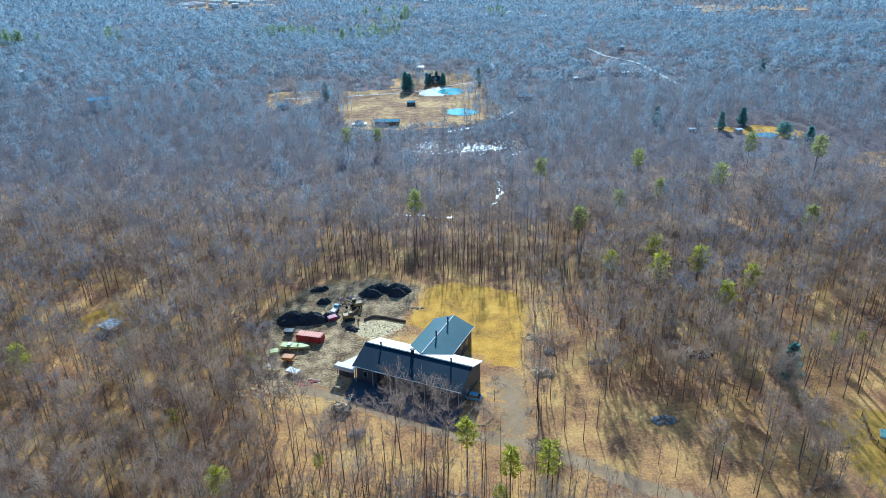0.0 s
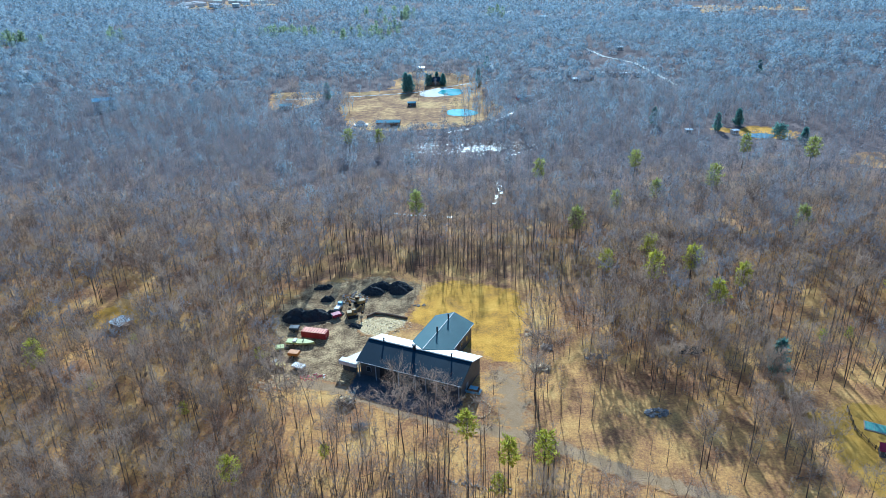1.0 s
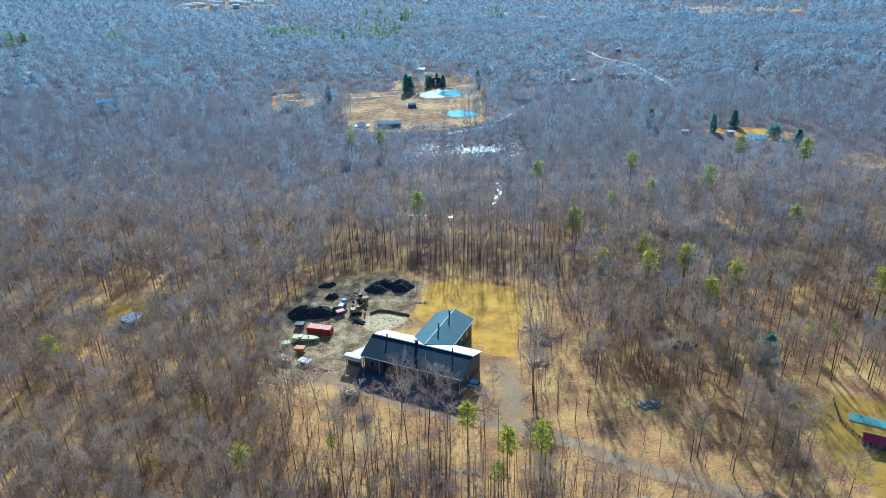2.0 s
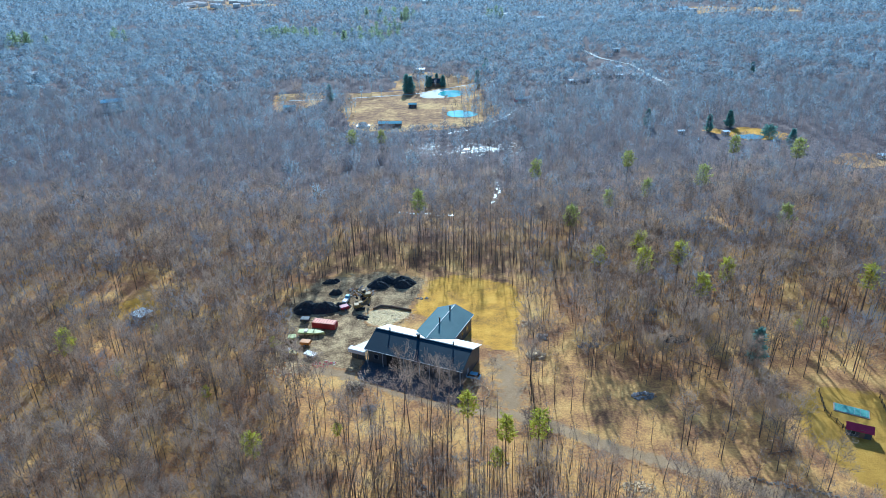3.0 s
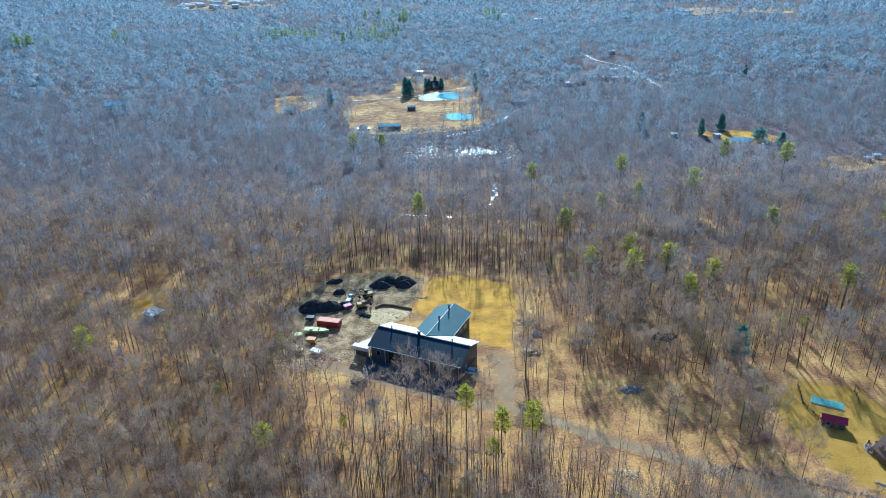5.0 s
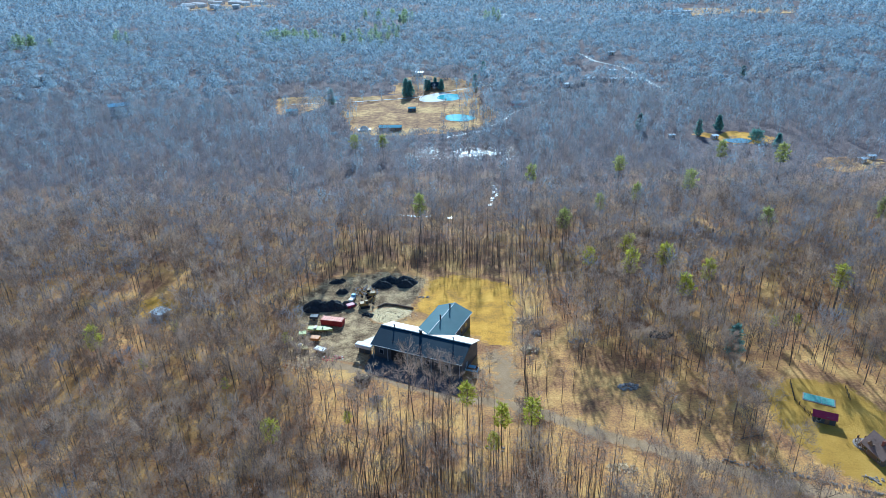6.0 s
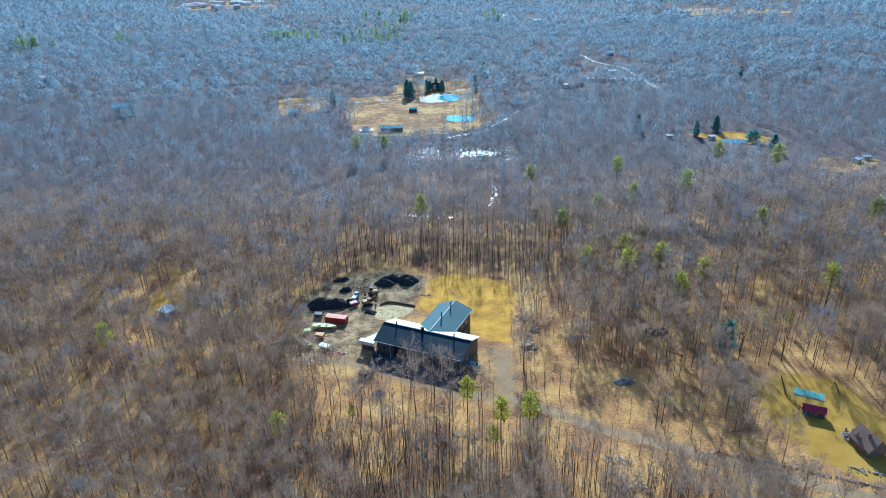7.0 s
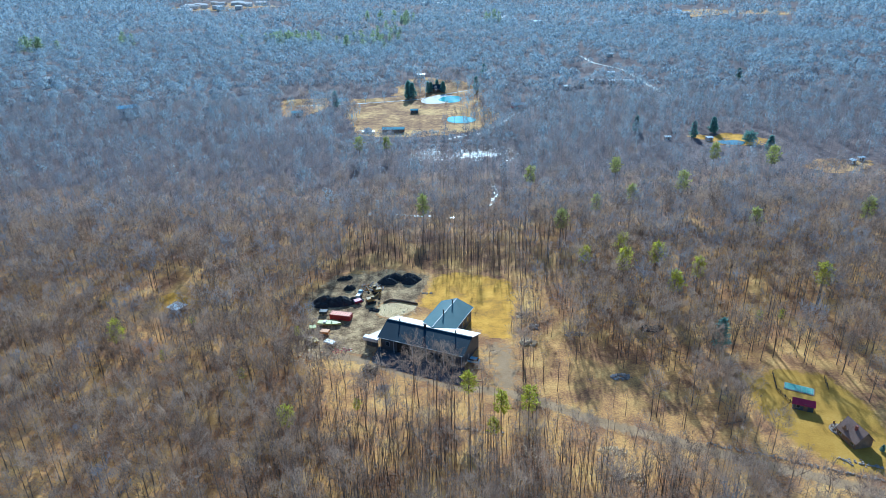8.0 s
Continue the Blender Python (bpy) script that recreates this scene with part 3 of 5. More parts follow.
def house(name, x, y, rz, w, d, eave, ridge, wall_mat, roof_mat, label, category="house", group="", windows=2, z=None):
    """A small gabled building; the ridge runs along its width."""
    z = float(height(x, y)) if z is None else z
    o = empty(name, pose(x, y, z, 0, 0, rz), label, category, group)
    part("wall", gable_walls(bmesh.new(), -w / 2, w / 2, -d / 2, d / 2, eave, ridge - 0.1, 0.2), wall_mat, o)
    over = 0.35
    drop = (ridge - eave) * over / (d / 2)
    for s in (-1, 1):
        r = slab(bmesh.new(), [(-w / 2 - over, 0, ridge + 0.08), (w / 2 + over, 0, ridge + 0.08), (w / 2 + over, s * (d / 2 + over), eave - drop + 0.08), (-w / 2 - over, s * (d / 2 + over), eave - drop + 0.08)], 0.14)
        part("roof", r, roof_mat, o)
    part("door", one_box(w * 0.12, -d / 2 - 0.03, 1.05, 0.95, 0.1, 2.1), M_WOOD, o)
    for k in range(windows):
        xx = -w / 2 + w * (k + 0.5) / windows
        if abs(xx - w * 0.12) > 1.1:
            window(o, xx, -d / 2 - 0.02, eave * 0.58, min(1.1, w * 0.2), 1.1)
    return o


# pool house, pool, fence and home at the edge of the woods
def pool_shed():
    o = house("pool_shed", 89.2, 100.9, -25, 4.7, 2.2, 2.0, 2.8, M_SIDING, M_REDROOF, "small pool shed with a crimson metal roof", "shed", windows=2)
    return o


def swimming_pool():
    o = empty("swimming_pool", pose(92.4, 108.8, 0.05, 0, 0, -29), "rectangular swimming pool under a teal cover", "pool")
    part("coping", one_box(0, 0, 0.06, 7.3, 3.3, 0.16, bevel=0.05), M_STONE, o, "grey stone surround")
    part("cover", one_box(0, 0, 0.16, 6.8, 2.8, 0.1, bevel=0.04), M_TEAL, o, "teal pool cover")
    for k in range(6):
        part("strap", one_box(-2.9 + k * 1.16, 0, 0.215, 0.05, 3.0, 0.03, bevel=0), M_TRIM, o)
    return o


def pool_fence():
    runs = ([(88.7, 116.0), (86.3, 109.0), (87.0, 103.0), (88.2, 101.6)], [(101.5, 113.1), (99.6, 107.6)])
    o = empty("pool_fence", pose(0, 0, 0), "dark wooden fence beside the pool", "fence")
    for pts in runs:
        for (ax, ay), (bx, by) in zip(pts, pts[1:]):
            n = max(2, int(math.hypot(bx - ax, by - ay) / 1.6))
            a = math.degrees(math.atan2(by - ay, bx - ax))
            for k in range(n):
                part("fence_post", one_box(ax + (bx - ax) * k / n, ay + (by - ay) * k / n, 0.65, 0.14, 0.14, 1.3, a), M_DARKWOOD, o)
            for z in (0.35, 0.62, 0.9):
                part("fence_rail", one_box((ax + bx) / 2, (ay + by) / 2, z, math.hypot(bx - ax, by - ay), 0.04, 0.1, a, bevel=0), M_DARKWOOD, o)


def home():
    o = house("house", 95.2, 88.6, -80, 5.8, 4.6, 2.1, 4.7, M_WOOD, M_SHINGLE, "brown-shingled steep-roofed house at the wood's edge", "house", windows=3)
    part("chimney", one_box(0.6, -0.8, 4.2, 0.5, 0.5, 1.4), surface("red_brick", (0.22, 0.07, 0.045), (0.34, 0.12, 0.08), 1.0, 8.0), o, "red brick chimney")
    part("dormer", gable_walls(bmesh.new(), -2.0, -0.7, -2.1, -0.8, 3.0, 3.7, along="y"), M_WOOD, o)
    d = empty("patio", pose(93.9, 92.4, 0.04), "round stone patio with garden furniture", "patio")
    part("paving", one_rod((0, 0, 0), (0, 0, 0.12), 2.3, 2.2, 24), M_STONE, d, "tan flagstones")
    for k in range(7):
        a = k * 0.9
        t = empty("garden_chair", pose(93.9 + 1.6 * math.cos(a), 92.4 + 1.6 * math.sin(a), 0.16, 0, 0, math.degrees(a)), "weathered wooden garden chair on the patio", "chair", "chairs on the patio")
        part("seat", one_box(0, 0, 0.42, 0.6, 0.6, 0.1), M_WOOD, t)
        part("backrest", one_box(0.28, 0, 0.75, 0.1, 0.6, 0.6), M_WOOD, t)
        for lx in (-0.25, 0.25):
            for ly in (-0.25, 0.25):
                part("leg", one_box(lx, ly, 0.2, 0.06, 0.06, 0.4, bevel=0), M_WOOD, t)
    t = empty("fire_pit", pose(93.9, 92.4, 0.16), "round orange-brown fire pit on the patio", "fire pit")
    part("bowl", one_rod((0, 0, 0), (0, 0, 0.45), 0.6, 0.8, 16), M_ORANGE, t)


pool_shed()
swimming_pool()
pool_fence()
home()

# scattered far buildings
house("hut", -18.1, 445.5, -4, 5.2, 4.2, 2.4, 3.0, M_SIDING, M_TEALROOF, "small grey hut in the middle of the field", "hut")
house("field_barn", -30.5, 391.5, -3, 14.0, 6.0, 2.6, 3.4, M_WOOD, M_TEALROOF, "low barn with a pale blue metal roof", "barn")


def dome_greenhouse(x, y):
    o = empty("dome_greenhouse", pose(x, y, float(height(x, y)), 0, 0, 5), "white domed greenhouse at the rim of the field", "greenhouse")
    bm = bmesh.new()
    bmesh.ops.create_uvsphere(bm, u_segments=18, v_segments=10, radius=1.0, matrix=Matrix.Diagonal((3.1, 2.6, 2.9, 1)))
    bmesh.ops.delete(bm, geom=[q for q in bm.verts if q.co.z < -0.05], context="VERTS")
    part("skin", bm, M_MILK, o, "milky white sheeting")
    for k in range(6):
        a = math.pi * k / 6
        ring = bmesh.new()
        for i in range(12):
            p, q = (math.pi * (i + e) / 12 for e in (0, 1))
            rod(ring, *((3.14 * math.cos(a) * math.cos(w), 2.64 * math.sin(a) * math.cos(w), 2.94 * math.sin(w)) for w in (p, q)), 0.06, 0.06, 5)
        part("rib", ring, M_TRIM, o, "grey frame rib")
    part("base", one_box(0, -0.4, 0.4, 8.6, 5.0, 0.8, bevel=0.1), M_WHITE, o, "low white plinth")


dome_greenhouse(-47.5, 393.5)
house("white_cottage", -104.0, 447.0, 8, 8.0, 6.0, 2.6, 3.5, M_WHITE, M_TEALROOF, "pale cottage among bare trees", "house")
house("white_cottage", -15.4, 590.0, 5, 7.0, 6.0, 2.8, 3.6, M_WHITE, M_WHITE, "white cottage beyond the pond", "house")
house("farmhouse", 0.5, 522.0, 0, 10.0, 7.0, 3.4, 6.0, M_WOOD, M_ROOF, "dark farmhouse between tall spruces", "house")
house("white_cottage", 45.0, 582.0, 70, 9.0, 6.0, 3.0, 5.4, M_WHITE, M_WHITE, "white cottage beyond the pond", "house")
house("long_shed", 60.0, 455.0, 6, 12.0, 4.0, 2.4, 3.4, M_RED, M_WHITE, "long red shed with a white roof", "shed")
house("woodland_shed", -91.6, 161.0, -30, 4.4, 4.0, 1.7, 1.8, M_WOOD, M_TARP, "woodland shed under a pale blue tarpaulin", "shed")
for x, y, r in ((182, 677, 10), (142, 545, -5), (163, 542, 20), (151, 543, 0), (119, 525, 12), (133, 546, -8), (107, 519, 15), (160, 583, 0), (236, 470, 10)):
    house("village_house", x, y, r, 6.5, 5.0, 2.8, 3.4, M_WHITE, random.choice((M_WHITE, M_TARP, M_SHINGLE)), "pale village house among bare trees", "house", "far village houses")
for x, y, r in ((162, 352, 12), (218, 300, 25), (226, 305, -10), (138, 356, 0)):
    house("wood_edge_house", x, y, r, 3.4, 2.8, 2.0, 2.3, M_WHITE, M_TARP, "pale house at the edge of far trees", "house", "far wood-edge houses")
for k in range(26):
    x, y = random.uniform(-560, -370), random.uniform(1410, 1560)
    house("town_building", x, y, random.uniform(-20, 20), random.uniform(12, 28), random.uniform(9, 14), 6.5, 8.0, M_WHITE, M_WHITE, "pale flat town building on the horizon", "building", "distant town buildings", windows=3)
for x, y in ((103, 1057), (108, 1072), (296, 1026), (284, 1020), (374, 1078), (384, 1070), (392, 1085), (366, 1060), (378, 1050), (398, 1066), (12, 1420), (30, 1440), (-20, 1460), (-364, 597), (-230, 455), (150, 980)):
    house("distant_house", x, y, random.uniform(-30, 30), 14.0, 9.0, 7.0, 8.4, M_WHITE, random.choice((M_WHITE, M_WHITE, M_BLUE)), "tall white house in the distant woods", "house", "distant houses")


# ---- yard: containers, machines, heaps ----
def container():
    o = empty("shipping_container", pose(-35.3, 152.6, 0.02, 0, 0, -15), "faded red steel container in the yard", "container")
    part("body", one_box(0, 0, 0.98, 7.0, 2.6, 1.76, bevel=0.05), M_RED, o)
    for k in range(24):
        for s in (-1, 1):
            part("rib", one_box(-3.35 + k * 0.291, s * 1.32, 0.98, 0.14, 0.08, 1.6, bevel=0), M_RED, o)
    part("roof", one_box(0, 0, 1.875, 6.9, 2.5, 0.05), M_SALMON, o, "salmon roof, sunlight put into its colour")
    for k in range(9):
        part("roof_bow", one_box(-3.2 + k * 0.8, 0, 1.92, 0.12, 2.45, 0.05, bevel=0), M_RED, o, "rusty roof bow")
    for s in (-0.62, 0.62):
        d = part("door", one_box(3.54, s, 0.98, 0.08, 1.2, 1.6), M_RED, o)
        part("lock_rod", one_rod((3.62, s, 0.3), (3.62, s, 1.7), 0.03, 0.03), M_TRIM, d)


def wheel(parent, x, y, r, w):
    t = part("wheel", one_rod((x, y - w / 2, r), (x, y + w / 2, r), r, r, 16), M_TYRE, parent)
    part("rim", one_rod((x, y - w / 2 - 0.02, r), (x, y + w / 2 + 0.02, r), r * 0.55, r * 0.55, 10), M_TRIM, t)


def car(name, x, y, rz, paint, label, length=4.5, tall=1.5, category="car"):
    o = empty(name, pose(x, y, 0.06, 0, 0, rz), label, category)
    L = length / 2
    bm = bmesh.new()
    prof = [(-L, 0.35), (-L, 0.85), (-L * 0.9, 0.98), (-L * 0.35, 1.02), (L * 0.98, 0.95), (L, 0.6), (L, 0.35)]
    a = [bm.verts.new((p, -0.88, q)) for p, q in prof]
    b = [bm.verts.new((p, 0.88, q)) for p, q in prof]
    bm.faces.new(a[::-1]), bm.faces.new(b)
    for i in range(len(prof)):
        bm.faces.new((a[i], a[(i + 1) % len(prof)], b[(i + 1) % len(prof)], b[i]))
    bmesh.ops.bevel(bm, geom=list(bm.edges), offset=0.06, segments=2, affect="EDGES")
    part("body", bm, paint, o)
    bm = bmesh.new()
    lo = [(-L * 0.5, 0.98), (L * 0.85, 0.98)]
    v = [bm.verts.new(p) for p in ((lo[0][0], -0.82, 0.98), (lo[1][0], -0.82, 0.98), (lo[1][0], 0.82, 0.98), (lo[0][0], 0.82, 0.98), (-L * 0.22, -0.66, tall), (L * 0.68, -0.66, tall), (L * 0.68, 0.66, tall), (-L * 0.22, 0.66, tall))]
    for f in ((0, 1, 5, 4), (1, 2, 6, 5), (2, 3, 7, 6), (3, 0, 4, 7)):
        bm.faces.new([v[k] for k in f])
    part("windows", bm, M_GLASS, o, "dark car windows")
    part("roof", one_box(L * 0.23, 0, tall, L * 0.92, 1.34, 0.07), paint, o)
    for x2 in (-L * 0.62, L * 0.62):
        for y2 in (-0.82, 0.82):
            wheel(o, x2, y2, 0.33, 0.2)
    for y2 in (-0.6, 0.6):
        part("headlight", one_box(-L, y2, 0.72, 0.08, 0.34, 0.16), M_TRIM, o)
    return o


def boat(x, y, rz, paint, length, label):
    o = empty("boat", pose(x, y, 0.02, 0, 0, rz), label, "boat")
    bm = bmesh.new()
    L = length / 2
    rings = []
    for k in range(9):
        u = -1 + 2 * k / 8
        w = 1.05 * (1 - max(0, u) ** 2.4) * (0.85 + 0.15 * min(1, (u + 1) * 2)) + 0.03
        rings.append([bm.verts.new((u * L, s * w * q, z)) for s, q, z in ((-1, 1, 1.1), (-1, 0.75, 0.5), (0, 0, 0.25), (1, 0.75, 0.5), (1, 1, 1.1))])
    for a, b in zip(rings, rings[1:]):
        for i in range(5):
            bm.faces.new((a[i], a[(i + 1) % 5], b[(i + 1) % 5], b[i]))
    bm.faces.new(rings[0]), bm.faces.new(rings[-1][::-1])
    part("hull", bm, paint, o)
    part("windscreen", one_box(0.2 * L, 0, 1.35, 0.1, 1.4, 0.5, 0, 0, 25), M_GLASS, o)
    part("seat", one_box(-0.4 * L, 0, 1.25, 0.9, 1.5, 0.35), M_WHITE, o)
    for k in (-0.5, 0.5):
        part("cradle", one_box(k * L, 0, 0.2, 0.2, 1.6, 0.4), M_WOOD, o)


def trailer(x, y, rz, paint, length, label, tall=1.6):
    o = empty("trailer", pose(x, y, 0.02, 0, 0, rz), label, "trailer")
    part("box", one_box(0, 0, 0.55 + tall / 2, length, 2.0, tall, bevel=0.08), paint, o)
    part("tow_bar", one_box(length / 2 + 0.6, 0, 0.5, 1.3, 0.12, 0.12), M_BLACK, o)
    part("door", one_box(-length / 2 - 0.02, 0, 0.55 + tall / 2, 0.06, 1.4, tall * 0.85), M_TRIM, o)
    for s in (-1, 1):
        wheel(o, 0, s * 0.95, 0.35, 0.22)


def excavator(x, y, rz, paint, label):
    o = empty("excavator", pose(x, y, 0.02, 0, 0, rz), label, "excavator")
    for s in (-0.95, 0.95):
        part("track", one_box(0, s, 0.42, 3.0, 0.5, 0.8, bevel=0.25), M_TYRE, o)
    part("house", one_box(-0.4, 0.2, 1.35, 2.4, 1.9, 0.95, bevel=0.12), paint, o)
    c = part("cab", one_box(0.45, -0.6, 1.9, 1.2, 0.9, 1.6, bevel=0.1), paint, o)
    part("cab_glass", one_box(0.6, -0.6, 2.05, 1.0, 0.94, 0.9, bevel=0.05), M_GLASS, c)
    part("boom", one_box(1.7, 0.1, 2.3, 2.9, 0.3, 0.4, 0, 0, -35), paint, o)
    part("stick", one_box(3.2, 0.1, 2.1, 0.28, 0.26, 2.3, 0, 0, 20), paint, o)
    part("bucket", one_box(2.9, 0.1, 0.75, 0.7, 0.8, 0.7, 0, 0, 30, bevel=0.15), M_BLACK, o)


def truck(x, y, rz, paint, label):
    o = empty("truck", pose(x, y, 0.02, 0, 0, rz), label, "truck")
    part("chassis", one_box(0, 0, 0.7, 6.0, 1.0, 0.25), M_BLACK, o)
    c = part("cab", one_box(2.1, 0, 1.65, 1.7, 2.1, 1.7, bevel=0.15), paint, o)
    part("windscreen", one_box(2.98, 0, 2.0, 0.06, 1.8, 0.75), M_GLASS, c)
    part("bed", one_box(-1.0, 0, 1.3, 4.0, 2.2, 0.9, bevel=0.05), M_WHITE, o, "white truck body")
    for xx in (-2.0, 2.0):
        for s in (-0.9, 0.9):
            wheel(o, xx, s, 0.48, 0.3)
    return o


container()
car("parked_car", 5.9, 125.6, -20, M_BLUE, "pale blue car parked before the barn")
boat(-38.5, 148.6, -8, M_LIME, 7.6, "pale green boat hull on blocks")
trailer(-39.2, 143.2, -12, M_ORANGE, 2.8, "small orange box trailer in the yard", 0.8)
boat(-42.3, 138.7, -28, M_YELLOW, 4.8, "faded yellow boat on blocks")
trailer(-36.9, 137.4, -28, M_WHITE, 3.4, "low dirty-white trailer among the junk", 0.5)
trailer(-43.5, 146.2, 10, M_LIME, 2.2, "low pale green trailer among junk", 0.6)
trailer(-46.5, 143.0, -20, M_YELLOW, 1.8, "little yellow cart under the trees", 0.6)
truck(-30.8, 167.0, 75, M_BLUE, "small truck with a pale blue cab").scale = (0.62, 0.62, 0.75)
excavator(-26.3, 162.6, 20, M_OCHRE, "yellow digger beside the wood heap")
excavator(-25.0, 169.5, 200, M_OCHRE, "yellow digger at the back of the yard")
trailer(-30.9, 162.5, 30, M_REDROOF, 2.6, "dark red farm trailer in the yard", 0.8)
trailer(-41.5, 155.8, -5, M_SIDING, 2.6, "dark grey trailer beside the dark heap", 0.8)


def lump_mesh(name, rng, rx, ry, rz, rough, cuts=3):
    bm = bmesh.new()
    bmesh.ops.create_icosphere(bm, subdivisions=cuts, radius=1.0)
    off = Vector(rng.uniform(-50, 50, 3))
    for v in bm.verts:
        d = 1 + rough * noise.noise(v.co * 1.7 + off) + rough * 0.5 * noise.noise(v.co * 4.5 + off)
        v.co = Vector((v.co.x * rx * d, v.co.y * ry * d, max(v.co.z, -0.15) * rz * d))
    me = bpy.data.meshes.new(name)
    bm.to_mesh(me)
    bm.free()
    return me


def heap(name, x, y, rz, rx, ry, h, material, label, seed, category="mound"):
    """Tipped earth: a low ragged mound of several humps with a crumbly surface."""
    rng = np.random.default_rng(seed)
    n, off = 44, Vector(rng.uniform(-50, 50, 3))
    humps = [(rng.uniform(-0.55, 0.55), rng.uniform(-0.45, 0.45), rng.uniform(0.35, 0.6), rng.uniform(0.55, 1.0)) for _ in range(7)]
    bm = bmesh.new()
    grid = []
    for j in range(n + 1):
        for i in range(n + 1):
            u, v = -1.15 + 2.3 * i / n, -1.15 + 2.3 * j / n
            z = max(a * max(0.0, 1 - ((u - p) ** 2 + (v - q) ** 2) / r ** 2) for p, q, r, a in humps)
            at = Vector((u * rx, v * ry, 0))
            z = z * h * (1 + 0.35 * noise.noise(at * 0.6 + off)) + 0.28 * noise.noise(at * 1.9 + off) + 0.12 * noise.noise(at * 4.3 + off) - 0.16
            grid.append(bm.verts.new((u * rx, v * ry, max(z, -0.12))))
    for j in range(n):
        for i in range(n):
            f = [grid[j * (n + 1) + i], grid[j * (n + 1) + i + 1], grid[(j + 1) * (n + 1) + i + 1], grid[(j + 1) * (n + 1) + i]]
            if max(w.co.z for w in f) > -0.1:
                bm.faces.new(f)
    bmesh.ops.delete(bm, geom=[w for w in bm.verts if not w.link_faces], context="VERTS")
    me = bpy.data.meshes.new(name)
    bm.to_mesh(me)
    bm.free()
    me.materials.append(material)
    o = new(name, me)
    o.matrix_world = pose(x, y, 0.0, 0, 0, rz)
    return tagged(o, label, category)


# dark mounds that also stand in for shadows in the yard
heap("dark_mound", -39.5, 162.0, -5, 8.0, 4.6, 3.0, M_DARKPILE, "large dark mound, partly painted shade, behind the container", 31)
heap("dark_mound", -31.5, 163.5, 10, 4.5, 2.4, 1.8, M_DARKPILE, "dark mound, partly painted shade, beside the truck", 32)
heap("dark_mound", -37.0, 181.0, 0, 4.0, 2.0, 1.4, M_DARKPILE, "dark mound, partly painted shade, under the trees", 33)
heap("dark_mound", -36.0, 173.0, 0, 3.2, 2.0, 1.6, M_DARKPILE, "dark mound, partly painted shade, under the trees", 34)
heap("earth_mound", -17.5, 178.5, -8, 8.0, 4.6, 2.6, M_DARKPILE, "broad dark mound of earth at the wood's edge", 35)
heap("earth_mound", -25.0, 157.5, -30, 3.0, 1.6, 1.0, M_DARKPILE, "low dark earth bank near the barn", 36)


def pile(name, piece, spots, material, label, seed, sx, sy, sz, category, mixed=None):
    """A heap of separate pieces, each an object of its own on a few shared meshes."""
    rng = np.random.default_rng(seed)
    meshes = []
    for k in range(5):
        me = lump_mesh(piece, rng, sx, sy, sz, 0.55, 1)
        me.materials.append(mixed if mixed and k == 4 else material)
        meshes.append(me)
    cx, cy = np.mean([s[0] for s in spots]), np.mean([s[1] for s in spots])
    o = empty(name, pose(cx, cy, 0), label, category)
    for x, y, z, s in spots:
        p = new(piece, meshes[rng.integers(5)])
        p.parent = o
        p.matrix_local = pose(x - cx, y - cy, z, rng.uniform(-25, 25), rng.uniform(-25, 25), rng.uniform(0, 360)) @ Matrix.Scale(s, 4)
    return o


rg = np.random.default_rng(7)


def blob(cx, cy, rx, ry, n, h, small=0.5, big=1.3):
    out = []
    for _ in range(n):
        a, r = rg.uniform(0, 6.283), math.sqrt(rg.uniform(0, 1))
        out.append((cx + rx * r * math.cos(a), cy + ry * r * math.sin(a), h * (1 - r) * rg.uniform(0.3, 1.0), rg.uniform(small, big)))
    return out


pile("cordwood_heap", "log", [s for s in blob(-17.6, 156.8, 8.6, 4.8, 210, 0.25, 0.3, 0.9)], M_RUBBLE, "spread heap of pale split cordwood", 41, 0.5, 0.3, 0.12, "wood pile", M_WOOD)
pile("stone_heap", "stone", blob(23.4, 135.2, 2.6, 2.2, 34, 0.8), M_RUBBLE, "heap of pale boulders at the lawn's edge", 42, 0.85, 0.7, 0.55, "stones")
pile("stone_heap", "stone", blob(22.6, 151.3, 1.3, 1.6, 14, 0.4), M_RUBBLE, "small heap of boulders at the lawn's edge", 43, 0.6, 0.5, 0.45, "stones")
pile("stone_heap", "stone", blob(26.6, 144.0, 1.8, 1.4, 16, 0.4), M_STONE, "dark boulders among the first trees", 44, 0.7, 0.55, 0.5, "stones")
pile("stone_heap", "stone", blob(38.5, 139.0, 3.4, 1.2, 22, 0.4), M_STONE, "scattered dark boulders in the woods", 45, 0.6, 0.5, 0.45, "stones")
pile("stone_heap", "stone", blob(-7.2, 168.2, 1.7, 0.6, 12, 0.2, 0.4, 0.9), M_STONE, "few grey stones on the dry grass", 60, 0.6, 0.5, 0.4, "stones")
pile("stone_heap", "stone", blob(46.8, 116.4, 3.2, 1.3, 64, 0.7, 0.4, 1.0), M_BLUESTONE, "long heap of grey field stones", 46, 0.6, 0.5, 0.42, "stones")
pile("stone_heap", "stone", blob(62.5, 141.0, 4.5, 2.0, 40, 0.9), M_DARKPILE, "dark heap of stones and logs in the woods", 47, 0.9, 0.5, 0.5, "stones")
pile("log_load", "log", [(a, b, 1.25 + c * 0.5, d) for a, b, c, d in blob(-23.3, 122.6, 1.3, 0.9, 26, 0.8, 0.7, 1.3)], M_RUBBLE, "load of pale split logs in a dark crate", 48, 0.55, 0.28, 0.25, "logs")
